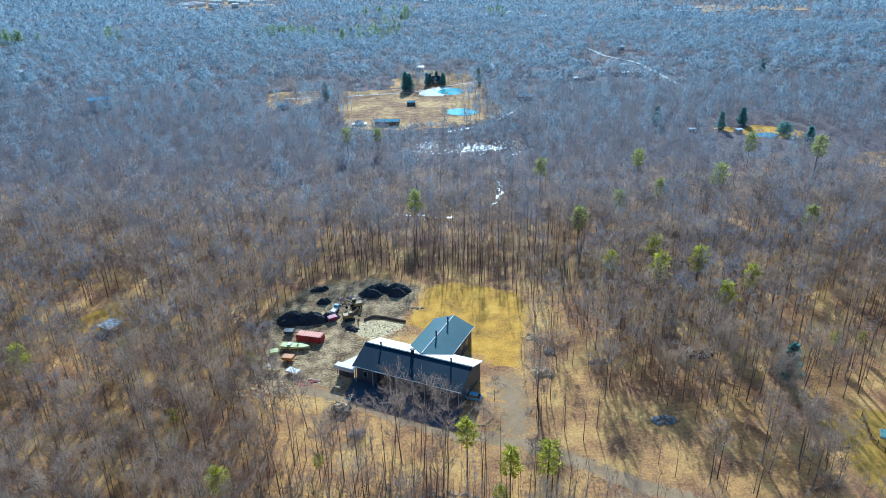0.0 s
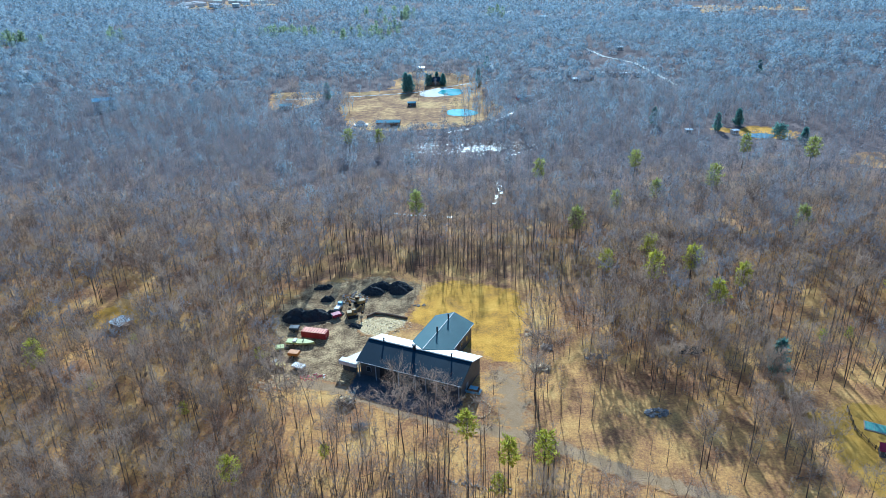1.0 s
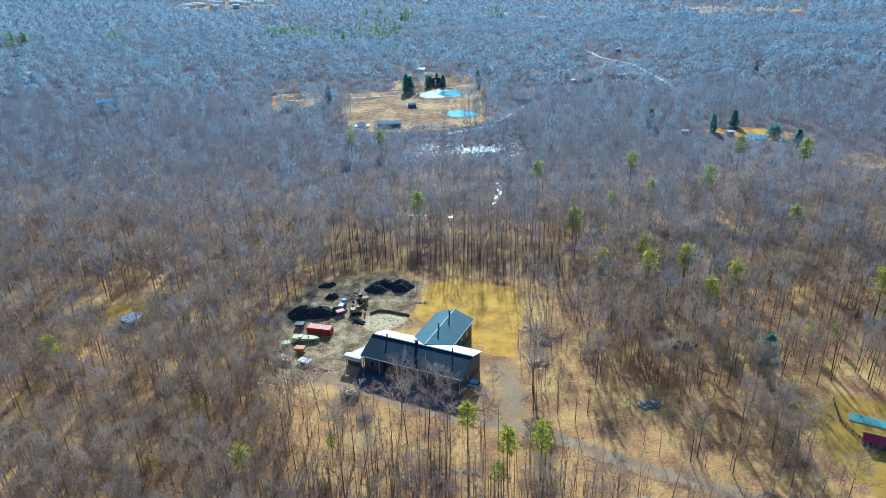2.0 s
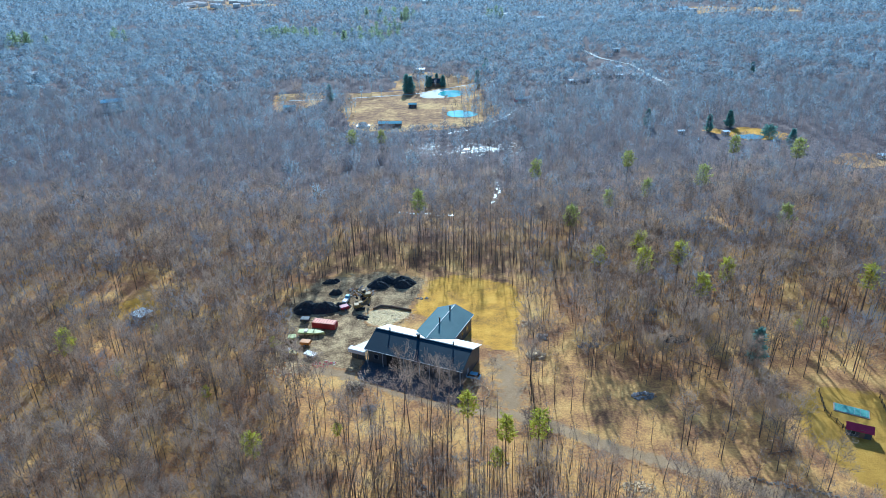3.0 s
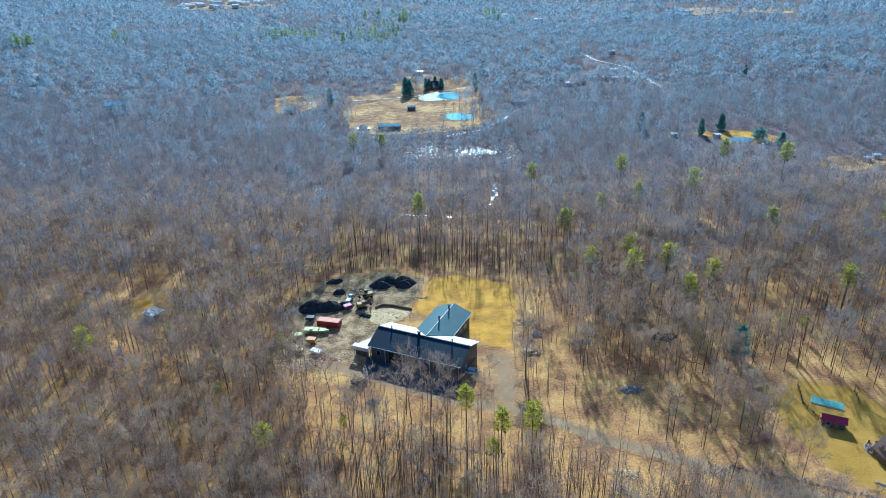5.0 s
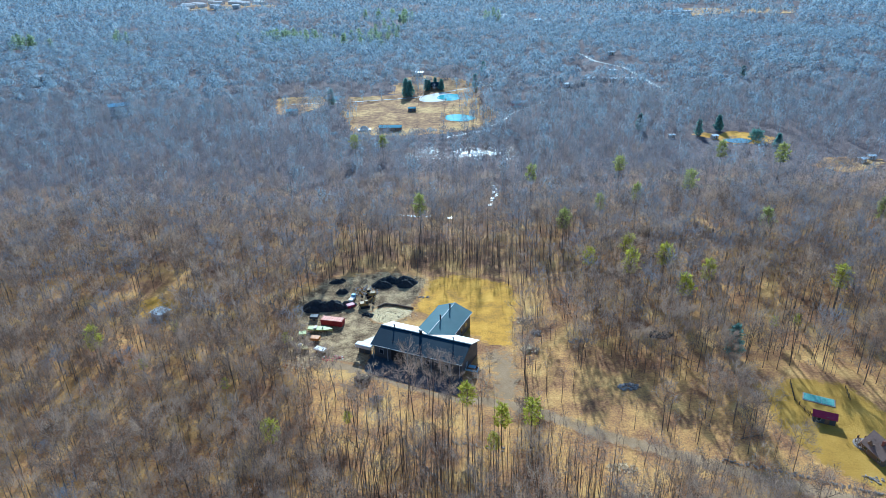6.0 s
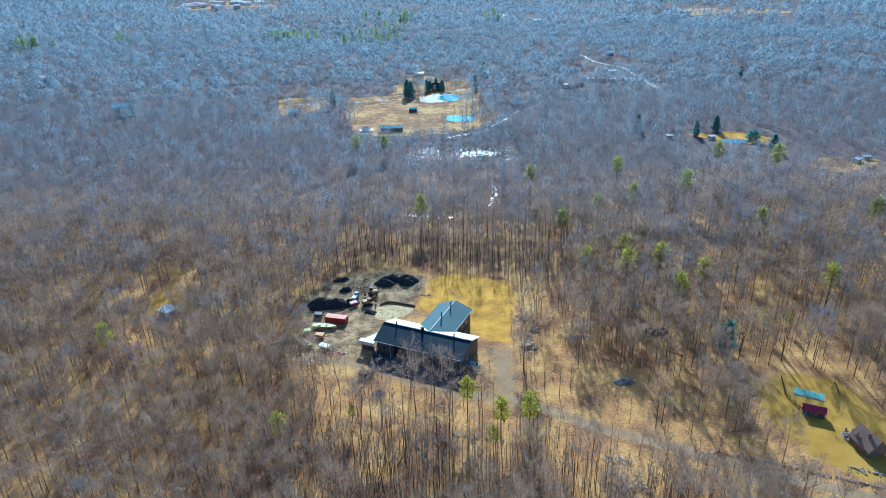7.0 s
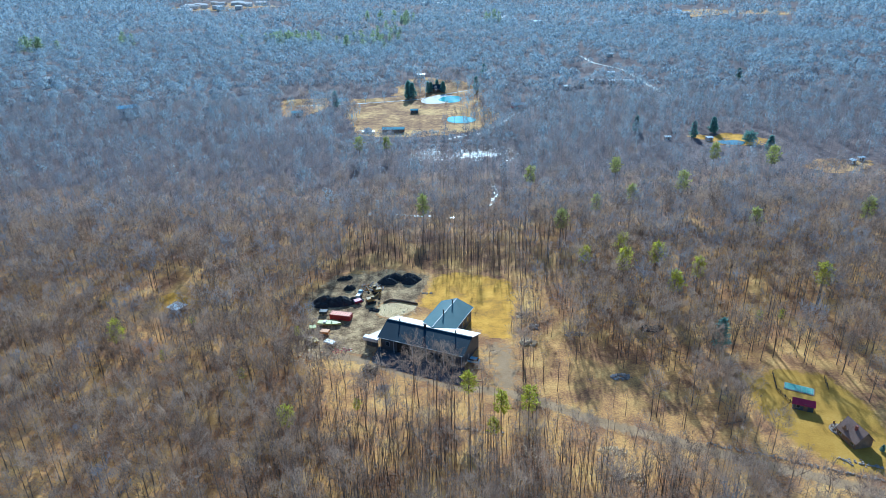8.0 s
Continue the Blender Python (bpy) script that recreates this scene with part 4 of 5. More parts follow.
pile("stone_ring", "stone", [(7.4 + 2.4 * math.cos(a / 22 * 6.283), 119.4 + 3.0 * math.sin(a / 22 * 6.283), 0.1, 0.8) for a in range(22)], M_RUBBLE, "ring of pale stones round a flower bed", 49, 0.42, 0.34, 0.32, "stones")
pile("junk_heap", "scrap", blob(-43.0, 131.5, 6.5, 3.4, 150, 0.4, 0.4, 1.1), M_RUBBLE, "scattered pale scrap and offcuts", 50, 0.5, 0.34, 0.2, "scrap", M_ORANGE)
pile("junk_heap", "scrap", blob(-27.0, 173.5, 4.5, 4.0, 80, 0.5, 0.4, 1.1), M_STONE, "scattered scrap behind the machines", 51, 0.6, 0.4, 0.3, "scrap", M_ORANGE)
pile("junk_heap", "scrap", blob(-48.0, 146.0, 3.5, 7.0, 50, 0.4, 0.3, 0.9), M_STONE, "pale scrap strewn under the trees", 52, 0.5, 0.34, 0.25, "scrap")
pile("junk_heap", "scrap", blob(-33.0, 133.5, 3.4, 1.6, 36, 0.3, 0.4, 1.0), M_RED, "red and white scrap beside the drive", 53, 0.5, 0.3, 0.2, "scrap", M_WHITE)
pile("stone_wall", "stone", [(60 + 34 * k / 110 + rg.normal(0, 0.3), 89.0 - 13.5 * k / 110 + rg.normal(0, 0.3), rg.uniform(0.0, 0.25), rg.uniform(0.35, 0.8)) for k in range(150) if k < 120], M_STONE, "tumbled dry stone wall along the drive", 54, 0.55, 0.4, 0.36, "stone wall")
pile("stone_wall", "stone", [(-8 + 26 * k / 90 + rg.normal(0, 0.3), 95.5 + 1.5 * math.sin(k / 17) + rg.normal(0, 0.6), rg.uniform(0.0, 0.15), rg.uniform(0.25, 0.7)) for k in range(70)], M_STONE, "tumbled dry stone wall among thin trees", 55, 0.55, 0.4, 0.36, "stone wall")
pile("stone_wall", "stone", [(-12 + 11 * k / 60 + rg.normal(0, 0.3), 99.5 - 19 * k / 60 + rg.normal(0, 0.5), rg.uniform(0.0, 0.15), rg.uniform(0.35, 0.85)) for k in range(60)], M_STONE, "dark tumbled stone wall running through saplings", 58, 0.55, 0.4, 0.36, "stone wall")
pile("stone_heap", "stone", blob(38.4, 78.4, 4.5, 1.8, 70, 0.5, 0.4, 1.0), M_RUBBLE, "pale stones round the brush heap", 56, 0.6, 0.45, 0.4, "stones")
pile("wood_chip_heap", "chip", blob(37.2, 87.2, 3.6, 1.7, 150, 0.3, 0.3, 0.8), M_RUBBLE, "low spread of pale split wood", 59, 0.6, 0.3, 0.25, "wood pile")
pile("garden_rocks", "stone", [(88 + 7.5 * k / 40 + rg.normal(0, 0.4), 82.5 - 3.0 * k / 40 + rg.normal(0, 0.5), 0.05, rg.uniform(0.3, 0.8)) for k in range(46)], M_STONE, "grey rocks bordering the house garden", 57, 0.6, 0.45, 0.4, "stones")


def log_wall():
    pts = [(-22.0, 162.0), (-19.8, 163.8), (-16.6, 163.1), (-10.5, 160.4)]
    o = empty("log_barrier", pose(0, 0, 0), "line of dark logs along the wood heap", "logs")
    for (ax, ay), (bx, by) in zip(pts, pts[1:]):
        for z in (0.2, 0.5):
            part("log", one_rod((ax, ay, z), (bx, by, z), 0.24, 0.2, 8), M_WOOD, o)


log_wall()


def log_crate():
    o = empty("log_crate", pose(-23.3, 122.6, 0.06, 0, 0, -22), "dark open crate of split logs beside the drive", "crate")
    for z in (0.25, 0.62, 0.99):
        for y in (-1.15, 1.15):
            part("board", one_box(0, y, z, 3.6, 0.09, 0.33, bevel=0.02), M_DARKWOOD, o)
        for x in (-1.76, 1.76):
            part("board", one_box(x, 0, z, 0.09, 2.2, 0.33, bevel=0.02), M_DARKWOOD, o)
    for x in (-1.8, 1.8):
        for y in (-1.2, 1.2):
            part("corner_post", one_box(x, y, 0.65, 0.14, 0.14, 1.3), M_DARKWOOD, o)
    part("bottom", one_box(0, 0, 0.6, 3.4, 2.2, 1.1, bevel=0.05), M_DARKWOOD, o)


log_crate()


def fallen_logs():
    """Windthrown trunks with broken limbs on the woodland floor."""
    rng = np.random.default_rng(61)
    for x, y, a, n in ((-40, 100, 60, 8), (-58, 108, -20, 7), (66, 128, -40, 8), (-70, 150, 35, 8), (-12, 90, 70, 6), (70, 96, 10, 6)):
        o = empty("fallen_log", pose(x, y, 0.16, 0, 0, a), "grey fallen trunk lying on leaf litter", "log", "fallen logs")
        part("trunk", one_rod((-n / 2, 0, 0), (n / 2, 0, 0.1), 0.14, 0.06, 8), M_WOOD, o)
        for k in range(3):
            u = rng.uniform(-0.1, 0.4) * n
            part("limb", one_rod((u, 0, 0.05), (u + rng.uniform(0.5, 1.2), rng.choice((-1, 1)) * rng.uniform(0.5, 1.0), rng.uniform(0.2, 0.7)), 0.07, 0.02, 6), M_WOOD, o)


fallen_logs()


# ---- trees ----
def tube(points, radii, n, verts, tris):
    """A tapered tube through points, appended to the lists."""
    base = len(verts)
    for k, (p, r) in enumerate(zip(points, radii)):
        d = np.subtract(points[min(k + 1, len(points) - 1)], points[max(k - 1, 0)])
        d = d / (np.linalg.norm(d) + 1e-9)
        a = np.cross(d, (0.31, 0.95, 0.05))
        a /= np.linalg.norm(a) + 1e-9
        b = np.cross(d, a)
        for i in range(n):
            t = 2 * math.pi * i / n
            verts.append(np.asarray(p) + r * (math.cos(t) * a + math.sin(t) * b))
    for k in range(len(points) - 1):
        for i in range(n):
            q = base + k * n + i
            w = base + k * n + (i + 1) % n
            tris.append((q, w, w + n))
            tris.append((q, w + n, q + n))


def sliver(p, d, length, width, rng, verts, tris):
    """One twig: a thin tapering blade."""
    s = np.cross(d, rng.normal(size=3))
    s *= 0.5 * width / (np.linalg.norm(s) + 1e-9)
    b = len(verts)
    verts.extend((p - s, p + s, p + d * length))
    tris.append((b, b + 1, b + 2))


def unit(v):
    return v / (np.linalg.norm(v) + 1e-9)


def bare_tree(seed, h, crown, limbs, subs, twigs, width, sides=4, fork=0.45):
    """A leafless broadleaf: trunk with limbs, and a crown of branches and twigs. Returns (trunk verts, tris, crown verts, tris)."""
    rng = np.random.default_rng(seed)
    tv, tt, cv, ct = [], [], [], []
    bend = rng.normal(0, 0.03, 2) * h
    spine = [np.array((bend[0] * u * u, bend[1] * u * u, h * u)) for u in (0.0, 0.3, 0.6, 0.95)]
    r = 0.008 * h
    tube(spine, [r * 1.15, r * 0.85, r * 0.5, r * 0.08], sides, tv, tt)
    for k in range(limbs):
        u = fork + (0.93 - fork) * (k + rng.uniform(0, 0.8)) / limbs
        root = np.array((bend[0] * u * u, bend[1] * u * u, h * u))
        a = k * 2.4 + rng.uniform(-0.5, 0.5)
        out = crown * (1.0 - 0.75 * ((u - fork) / (1 - fork)) ** 1.5) * rng.uniform(0.75, 1.15)
        tip = root + np.array((math.cos(a) * out, math.sin(a) * out, min(h * rng.uniform(0.16, 0.30), h * 1.03 - root[2])))
        mid = root * 0.5 + tip * 0.5 + np.array((0, 0, -0.1 * out)) + rng.normal(0, 0.15, 3)
        lr = r * 0.42 * (1.25 - u)
        tube([root, mid, tip], [lr, lr * 0.65, lr * 0.15], 3, tv, tt)
        for j in range(subs):
            w = 0.3 + 0.7 * (j + rng.uniform(0, 1)) / subs
            p = root + (mid - root) * 2 * w if w < 0.5 else mid + (tip - mid) * (2 * w - 1)
            d = unit(unit(tip - root) * 0.8 + rng.normal(0, 0.6, 3) + np.array((0, 0, 0.35)))
            ln = rng.uniform(0.22, 0.42) * crown * (1.25 - 0.5 * w) * 1.3
            sliver(p, d, ln, width * 1.5, rng, cv, ct)
            for _ in range(twigs):
                f = rng.uniform(0.15, 1.0)
                dd = unit(d + rng.normal(0, 0.55, 3) + np.array((0, 0, 0.25)))
                sliver(p + d * ln * f + rng.normal(0, 0.09 * crown, 3), dd, rng.uniform(0.45, 1.0) * 0.24 * crown + 0.3, width, rng, cv, ct)
    return np.array(tv), np.array(tt), np.array(cv), np.array(ct)


def simple_tree(seed, h, crown, n, width, length, fork=0.45, trunk=True, limbs=6, clumps=0, size=1.0):
    """A leafless tree for the distance: a three-sided trunk, limbs that fan out from the fork and a domed crown of twig sprays pointing outwards."""
    rng = np.random.default_rng(seed)
    v, t = [], []
    base = np.array((0, 0, h * fork * 0.8))
    if trunk:
        tube([np.array((0, 0, 0.0)), np.array((0.1, 0, h * 0.75))], [0.009 * h, 0.003 * h], 3, v, t)
        for k in range(limbs):
            a = 6.283 * (k + rng.uniform(0, 0.6)) / limbs
            tip = np.array((math.cos(a) * crown * 0.6, math.sin(a) * crown * 0.6, h * rng.uniform(0.75, 0.9)))
            sliver(base, unit(tip - base), float(np.linalg.norm(tip - base)), 0.012 * h, rng, v, t)
    mid, tall = h * (fork + 1) / 2, h * (1 - fork) / 2
    bumps = [unit(b + np.array((0, 0, 0.6))) for b in rng.normal(size=(6, 3))]
    for k in range(n):
        u = unit(rng.normal(size=3) + np.array((0, 0, 0.45)))
        swell = 0.72 + 0.4 * max(float(b @ u) for b in bumps) ** 4
        q = swell * (rng.uniform(0.72, 1.0) if k % 4 else rng.uniform(0.35, 0.75))
        p = np.array((u[0] * crown * q, u[1] * crown * q, mid + u[2] * tall * q))
        d = unit(unit(p - base) + rng.normal(0, 0.38, 3) + np.array((0, 0, 0.12)))
        ln = length * rng.uniform(0.6, 1.25)
        sliver(p - d * ln * 0.5, d, ln, width * rng.uniform(0.7, 1.3), rng, v, t)
    # dense tufts of the finest twigs, lying round the dome
    for k in range(clumps):
        z = 1 - 1.45 * (k + 0.5) / clumps
        a = k * 2.39996 + rng.uniform(-0.4, 0.4)
        u = np.array((math.cos(a) * math.sqrt(max(0, 1 - z * z)), math.sin(a) * math.sqrt(max(0, 1 - z * z)), z))
        swell = (0.7 + 0.4 * max(float(b @ u) for b in bumps) ** 4) * rng.uniform(0.8, 1.04)
        p = np.array((u[0] * crown * swell, u[1] * crown * swell, mid + u[2] * tall * swell))
        nrm = unit(u + rng.normal(0, 0.4, 3))
        e = unit(np.cross(nrm, rng.normal(size=3)))
        f = np.cross(nrm, e)
        r = size * rng.uniform(0.6, 1.2)
        b = len(v)
        v.extend((p + e * r, p - 0.5 * e * r + 0.8 * f * r, p - 0.5 * e * r - 0.8 * f * r))
        t.append((b, b + 1, b + 2))
    return np.array(v), np.array(t)


def dome_normals(template, h, fork, wood):
    """Faces of a porous crown share the soft shading of its dome; the first faces, wood, keep their own. Returns (verts, tris, normals)."""
    v, t = template[0], template[1].copy()
    mid = np.array((0, 0, h * (fork + 1) / 2 - 1.0))
    n = np.zeros_like(v)
    for k, (a, b, c) in enumerate(t):
        flat = unit(np.cross(v[b] - v[a], v[c] - v[a]))
        m = (v[a] + v[b] + v[c]) / 3
        if k < wood:
            n[[a, b, c]] += flat
            continue
        soft = unit(0.55 * unit(m - mid) + np.array((0, 0, 0.75)))
        if flat @ soft < 0:
            t[k] = (a, c, b)
            flat = -flat
        n[[a, b, c]] = unit(soft + 0.35 * flat)
    return v, t, np.array([unit(q) for q in n])


def needle_tree(seed, h, crown, whorls, arms, tufts, size, bare=0.35, cone=0.8):
    """A conifer: trunk with branch whorls that carry needle tufts."""
    rng = np.random.default_rng(seed)
    tv, tt, cv, ct = [], [], [], []
    tube([np.array((0, 0, 0.0)), np.array((0.1, 0.05, h * 0.5)), np.array((0, 0, h))], [0.014 * h, 0.01 * h, 0.002 * h], 5, tv, tt)
    for k in range(whorls):
        u = bare + (0.98 - bare) * (k + 0.3) / whorls
        reach = crown * (1 - cone * (u - bare) / (1 - bare)) * rng.uniform(0.7, 1.15)
        if k == 0:
            reach *= 0.6
        for j in range(arms):
            a = 6.283 * (j + rng.uniform(0, 0.7)) / arms + k
            ln = reach * rng.uniform(0.6, 1.15)
            d = np.array((math.cos(a), math.sin(a), rng.uniform(-0.05, 0.3)))
            root = np.array((0, 0, u * h + rng.uniform(-0.2, 0.2)))
            tube([root, root + d * ln], [0.05, 0.015], 3, tv, tt)
            for _ in range(tufts):
                p = root + d * ln * (rng.uniform(0.2, 1.0) ** 0.7) + rng.normal(0, 0.12 * crown * 0.5, 3)
                dd = unit(d * 0.8 + rng.normal(0, 0.7, 3) + np.array((0, 0, 0.35)))
                sliver(p, dd, size * rng.uniform(0.7, 1.3), size * 0.5, rng, cv, ct)
    for _ in range(tufts * 2):
        sliver(np.array((0, 0, h * rng.uniform(0.9, 1.0))), unit(rng.normal(0, 0.5, 3) + np.array((0, 0, 1.0))), size, size * 0.45, rng, cv, ct)
    return np.array(tv), np.array(tt), np.array(cv), np.array(ct)


def spread(x0, x1, y0, y1, step, rng):
    """Jittered grid of spots."""
    gx, gy = np.meshgrid(np.arange(x0, x1, step), np.arange(y0, y1, step))
    return gx.ravel() + rng.uniform(-0.48, 0.48, gx.size) * step, gy.ravel() + rng.uniform(-0.48, 0.48, gx.size) * step


YARD_OPEN = [(-40, 133), (-43, 150), (-44, 166), (-36, 184), (-20, 188), (-4, 184), (-5, 168), (-10, 156), (-18, 142), (-20, 128), (-30, 125)]


def openness(x, y):
    """How much of the woodland stands at a spot: 1 closed, 0 open ground."""
    keep = np.ones(np.shape(x))
    gap = np.sin(x / 6.1 + 2 * np.sin(y / 10.3)) * np.sin(y / 7.2 + 1.5 * np.sin(x / 12.7))
    keep *= np.where((gap > np.where(np.asarray(x) > 30, 0.75, 0.66)) & (np.asarray(y) < 236), 0.3, 1)
    for poly, rim in ((LAWN, 4.0), (YARD_OPEN, -1.0), (HOUSE_LAWN, 0.0), (CLEARING, 3.5), (FRONT_STRIP, 0.0), (RIGHT_CLEAR, 0.0), (RIGHT_GLADE, 0.0), (LEFT_GLADE, 0.0), (FAR_FIELD, 0.0), (FAR_TOWN, 0.0)):
        keep *= np.clip((rim - inside(poly, x, y)) / 3.0, 0, 1)
    for cx, cy in PINES[:4]:
        keep *= np.hypot((x - cx) / 3.0, (y - cy + 3) / 5.0) > 1
    barn_zone = [(-30, 150), (-28, 122), (2, 110), (17, 108), (18, 142), (4, 160), (-10, 158)]
    keep *= inside(barn_zone, x, y) < 0
    keep *= to_line(DRIVE, x, y) > 3.6
    below = np.interp(x, [p[0] for p in DRIVE], [p[1] for p in DRIVE]) - y
    keep *= np.where((below > 0) & (below < 13) & (x > 8) & (x < 95), 0.35, 1.0)
    keep *= to_line(DRIVE_SIDE, x, y) > 4.5
    thin = [(-40, 128), (-28, 122), (4, 112), (20, 112), (20, 150), (26, 178), (36, 170), (40, 150), (46, 134), (55, 118), (60, 104), (64, 92), (60, 84), (34, 88), (14, 100), (-16, 104), (-40, 116)]
    sd = inside(thin, x, y)
    keep *= np.where(sd > 0, np.clip(1 - sd / 7, 0.45, 1), 1)
    bare = [(24, 116), (30, 134), (40, 132), (44, 120), (57, 114), (60, 104), (58, 94), (48, 97), (36, 103)]
    keep *= np.where(inside(bare, x, y) > 0, 0.35, 1)
    keep *= np.where((np.hypot((x - 22) / 24, (y - 336) / 8) < 1) | (np.hypot((x + 10) / 10, (y - 338) / 7) < 1), 0.22, 1)
    keep *= np.where((x > -20) & (x < 48) & (y > 312) & (y < 330), 0.45, 1)
    keep *= np.where(np.hypot((x - 145) / 45, (y - 570) / 40) < 1, 0.28, 1)
    keep *= np.where(inside(FAR_GARDEN, x, y) > 0, 0.42, 1)
    keep *= to_line(FAR_ROAD, x, y) > 7
    for cx, cy in ((23.4, 132.5), (22.6, 149.5), (26.5, 142.0), (47, 114.0)):
        keep *= np.hypot(x - cx, y - cy) > 4
    keep *= np.where(inside(FIELD_ROUGH, x, y) > -2, 0.2, 1)
    keep *= np.where((np.abs(x + 104) < 18) & (y > 418) & (y < 442), 0.35, 1)
    for cx, cy, r in ((58, 446, 13), (46, 570, 13), (-14, 578, 12)):
        keep *= np.where(np.hypot(x - cx, y - cy) < r, 0.12, 1)
    keep *= np.where(inside(TOWN_VIEW, x, y) > 0, 0.3, 1)
    keep *= np.where(inside(GLADE_VIEW, x, y) > 0, 0.12, 1)
    keep *= np.hypot(x - 87, y - 94) > 6
    keep *= np.where((np.abs(x + 22) < 42) & (y > 340) & (y < 376), 0.12, 1)
    keep *= np.where(inside([(190, 284), (206, 262), (232, 258), (240, 284), (214, 292)], x, y) > 0, 0.25, 1)
    keep *= np.hypot(x + 90, y - 157) > 7
    keep *= np.where(np.hypot((x + 80) / 13, (y - 490) / 20) < 1, 0.1, 1)
    keep *= np.where(np.hypot((x - 170) / 14, (y - 346) / 12) < 1, 0.2, 1)
    for cx, cy, r in ((POND_A[0], POND_A[1], 14), (POND_B[0], POND_B[1], 20)):
        keep *= np.hypot(x - cx, y - cy) > r
    return keep


def in_view(x, y, margin):
    """Keeps trees to the camera's wedge of view, opening out towards the horizon."""
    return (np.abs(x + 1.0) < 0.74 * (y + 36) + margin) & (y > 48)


def place(template, x, y, spin, size, tall):
    """Copies of a template's vertices, one for each spot."""
    v, t = template[:2]
    c, s = np.cos(spin)[:, None], np.sin(spin)[:, None]
    vx = (v[:, 0] * c - v[:, 1] * s) * size[:, None] + x[:, None]
    vy = (v[:, 0] * s + v[:, 1] * c) * size[:, None] + y[:, None]
    vz = v[:, 2] * tall[:, None] + height(x, y)[:, None] - 0.05
    tris = t[None] + (len(v) * np.arange(len(x)))[:, None, None]
    return np.stack((vx, vy, vz), -1).reshape(-1, 3), tris.reshape(-1, t.shape[1])


def forest(name, templates, x, y, rng, mats, label, splits=None, lo=0.68, hi=1.28, kinds=None):
    """One joined mesh of many trees, for woods that nobody could count. kinds: each tree's crown material."""
    which = rng.integers(len(templates), size=len(x))
    kinds = np.zeros(len(x), np.int32) if kinds is None else kinds
    vs, ts, ns, ix, base = [], [], [], [], 0
    for k, tpl in enumerate(templates):
        m = which == k
        if not m.any():
            continue
        sz = rng.uniform(lo, hi, m.sum())
        spin = rng.uniform(0, 6.283, m.sum())
        v, t = place(tpl, x[m], y[m], spin, sz, sz * rng.uniform(0.9, 1.1, m.sum()))
        if len(tpl) > 2:
            c, s, n = np.cos(spin)[:, None], np.sin(spin)[:, None], tpl[2]
            ns.append(np.stack((n[:, 0] * c - n[:, 1] * s, n[:, 0] * s + n[:, 1] * c, np.repeat(n[None, :, 2], len(spin), 0)), -1).reshape(-1, 3))
        vs.append(v), ts.append(t + base)
        base += len(v)
        one = np.zeros(len(tpl[1]), np.int32)
        if splits:
            one[splits[k]:] = 1
            ix.append((one[None] * (1 + kinds[m])[:, None]).ravel())
        else:
            ix.append((one[None] + kinds[m][:, None]).ravel())
    me = fast_mesh(name, np.concatenate(vs), np.concatenate(ts), mats, np.concatenate(ix))
    if ns:
        me.polygons.foreach_set("use_smooth", np.ones(len(me.polygons), bool))
        me.normals_split_custom_set_from_vertices(np.concatenate(ns))
    return tagged(new(name, me), label, "woods", kind="stuff")


def haze_mix(y, rng):
    """Paints distance haze into the crowns: brown twigs near, then grey, then blue."""
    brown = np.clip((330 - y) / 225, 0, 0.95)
    hazy = np.clip((y - 230) / 420, 0, 1)
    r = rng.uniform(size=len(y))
    return np.where(r < brown * (1 - hazy), 0, np.where(r > 1 - hazy, 2, 1)).astype(np.int32)


def join(tv, tt, cv, ct):
    return np.concatenate((tv, cv)), np.concatenate((tt, ct + len(tv)))


def pair(tree, kind, label, category, group, crown_mat, m):
    tv, tt, cv, ct = tree
    o = empty(kind, m, label, category, group)
    for n, v, t, mat in (("trunk", tv, tt, M_BARK), ("crown", cv, ct, crown_mat)):
        p = new(n, fast_mesh(n, v, t, [mat]))
        p.parent = o
    return o


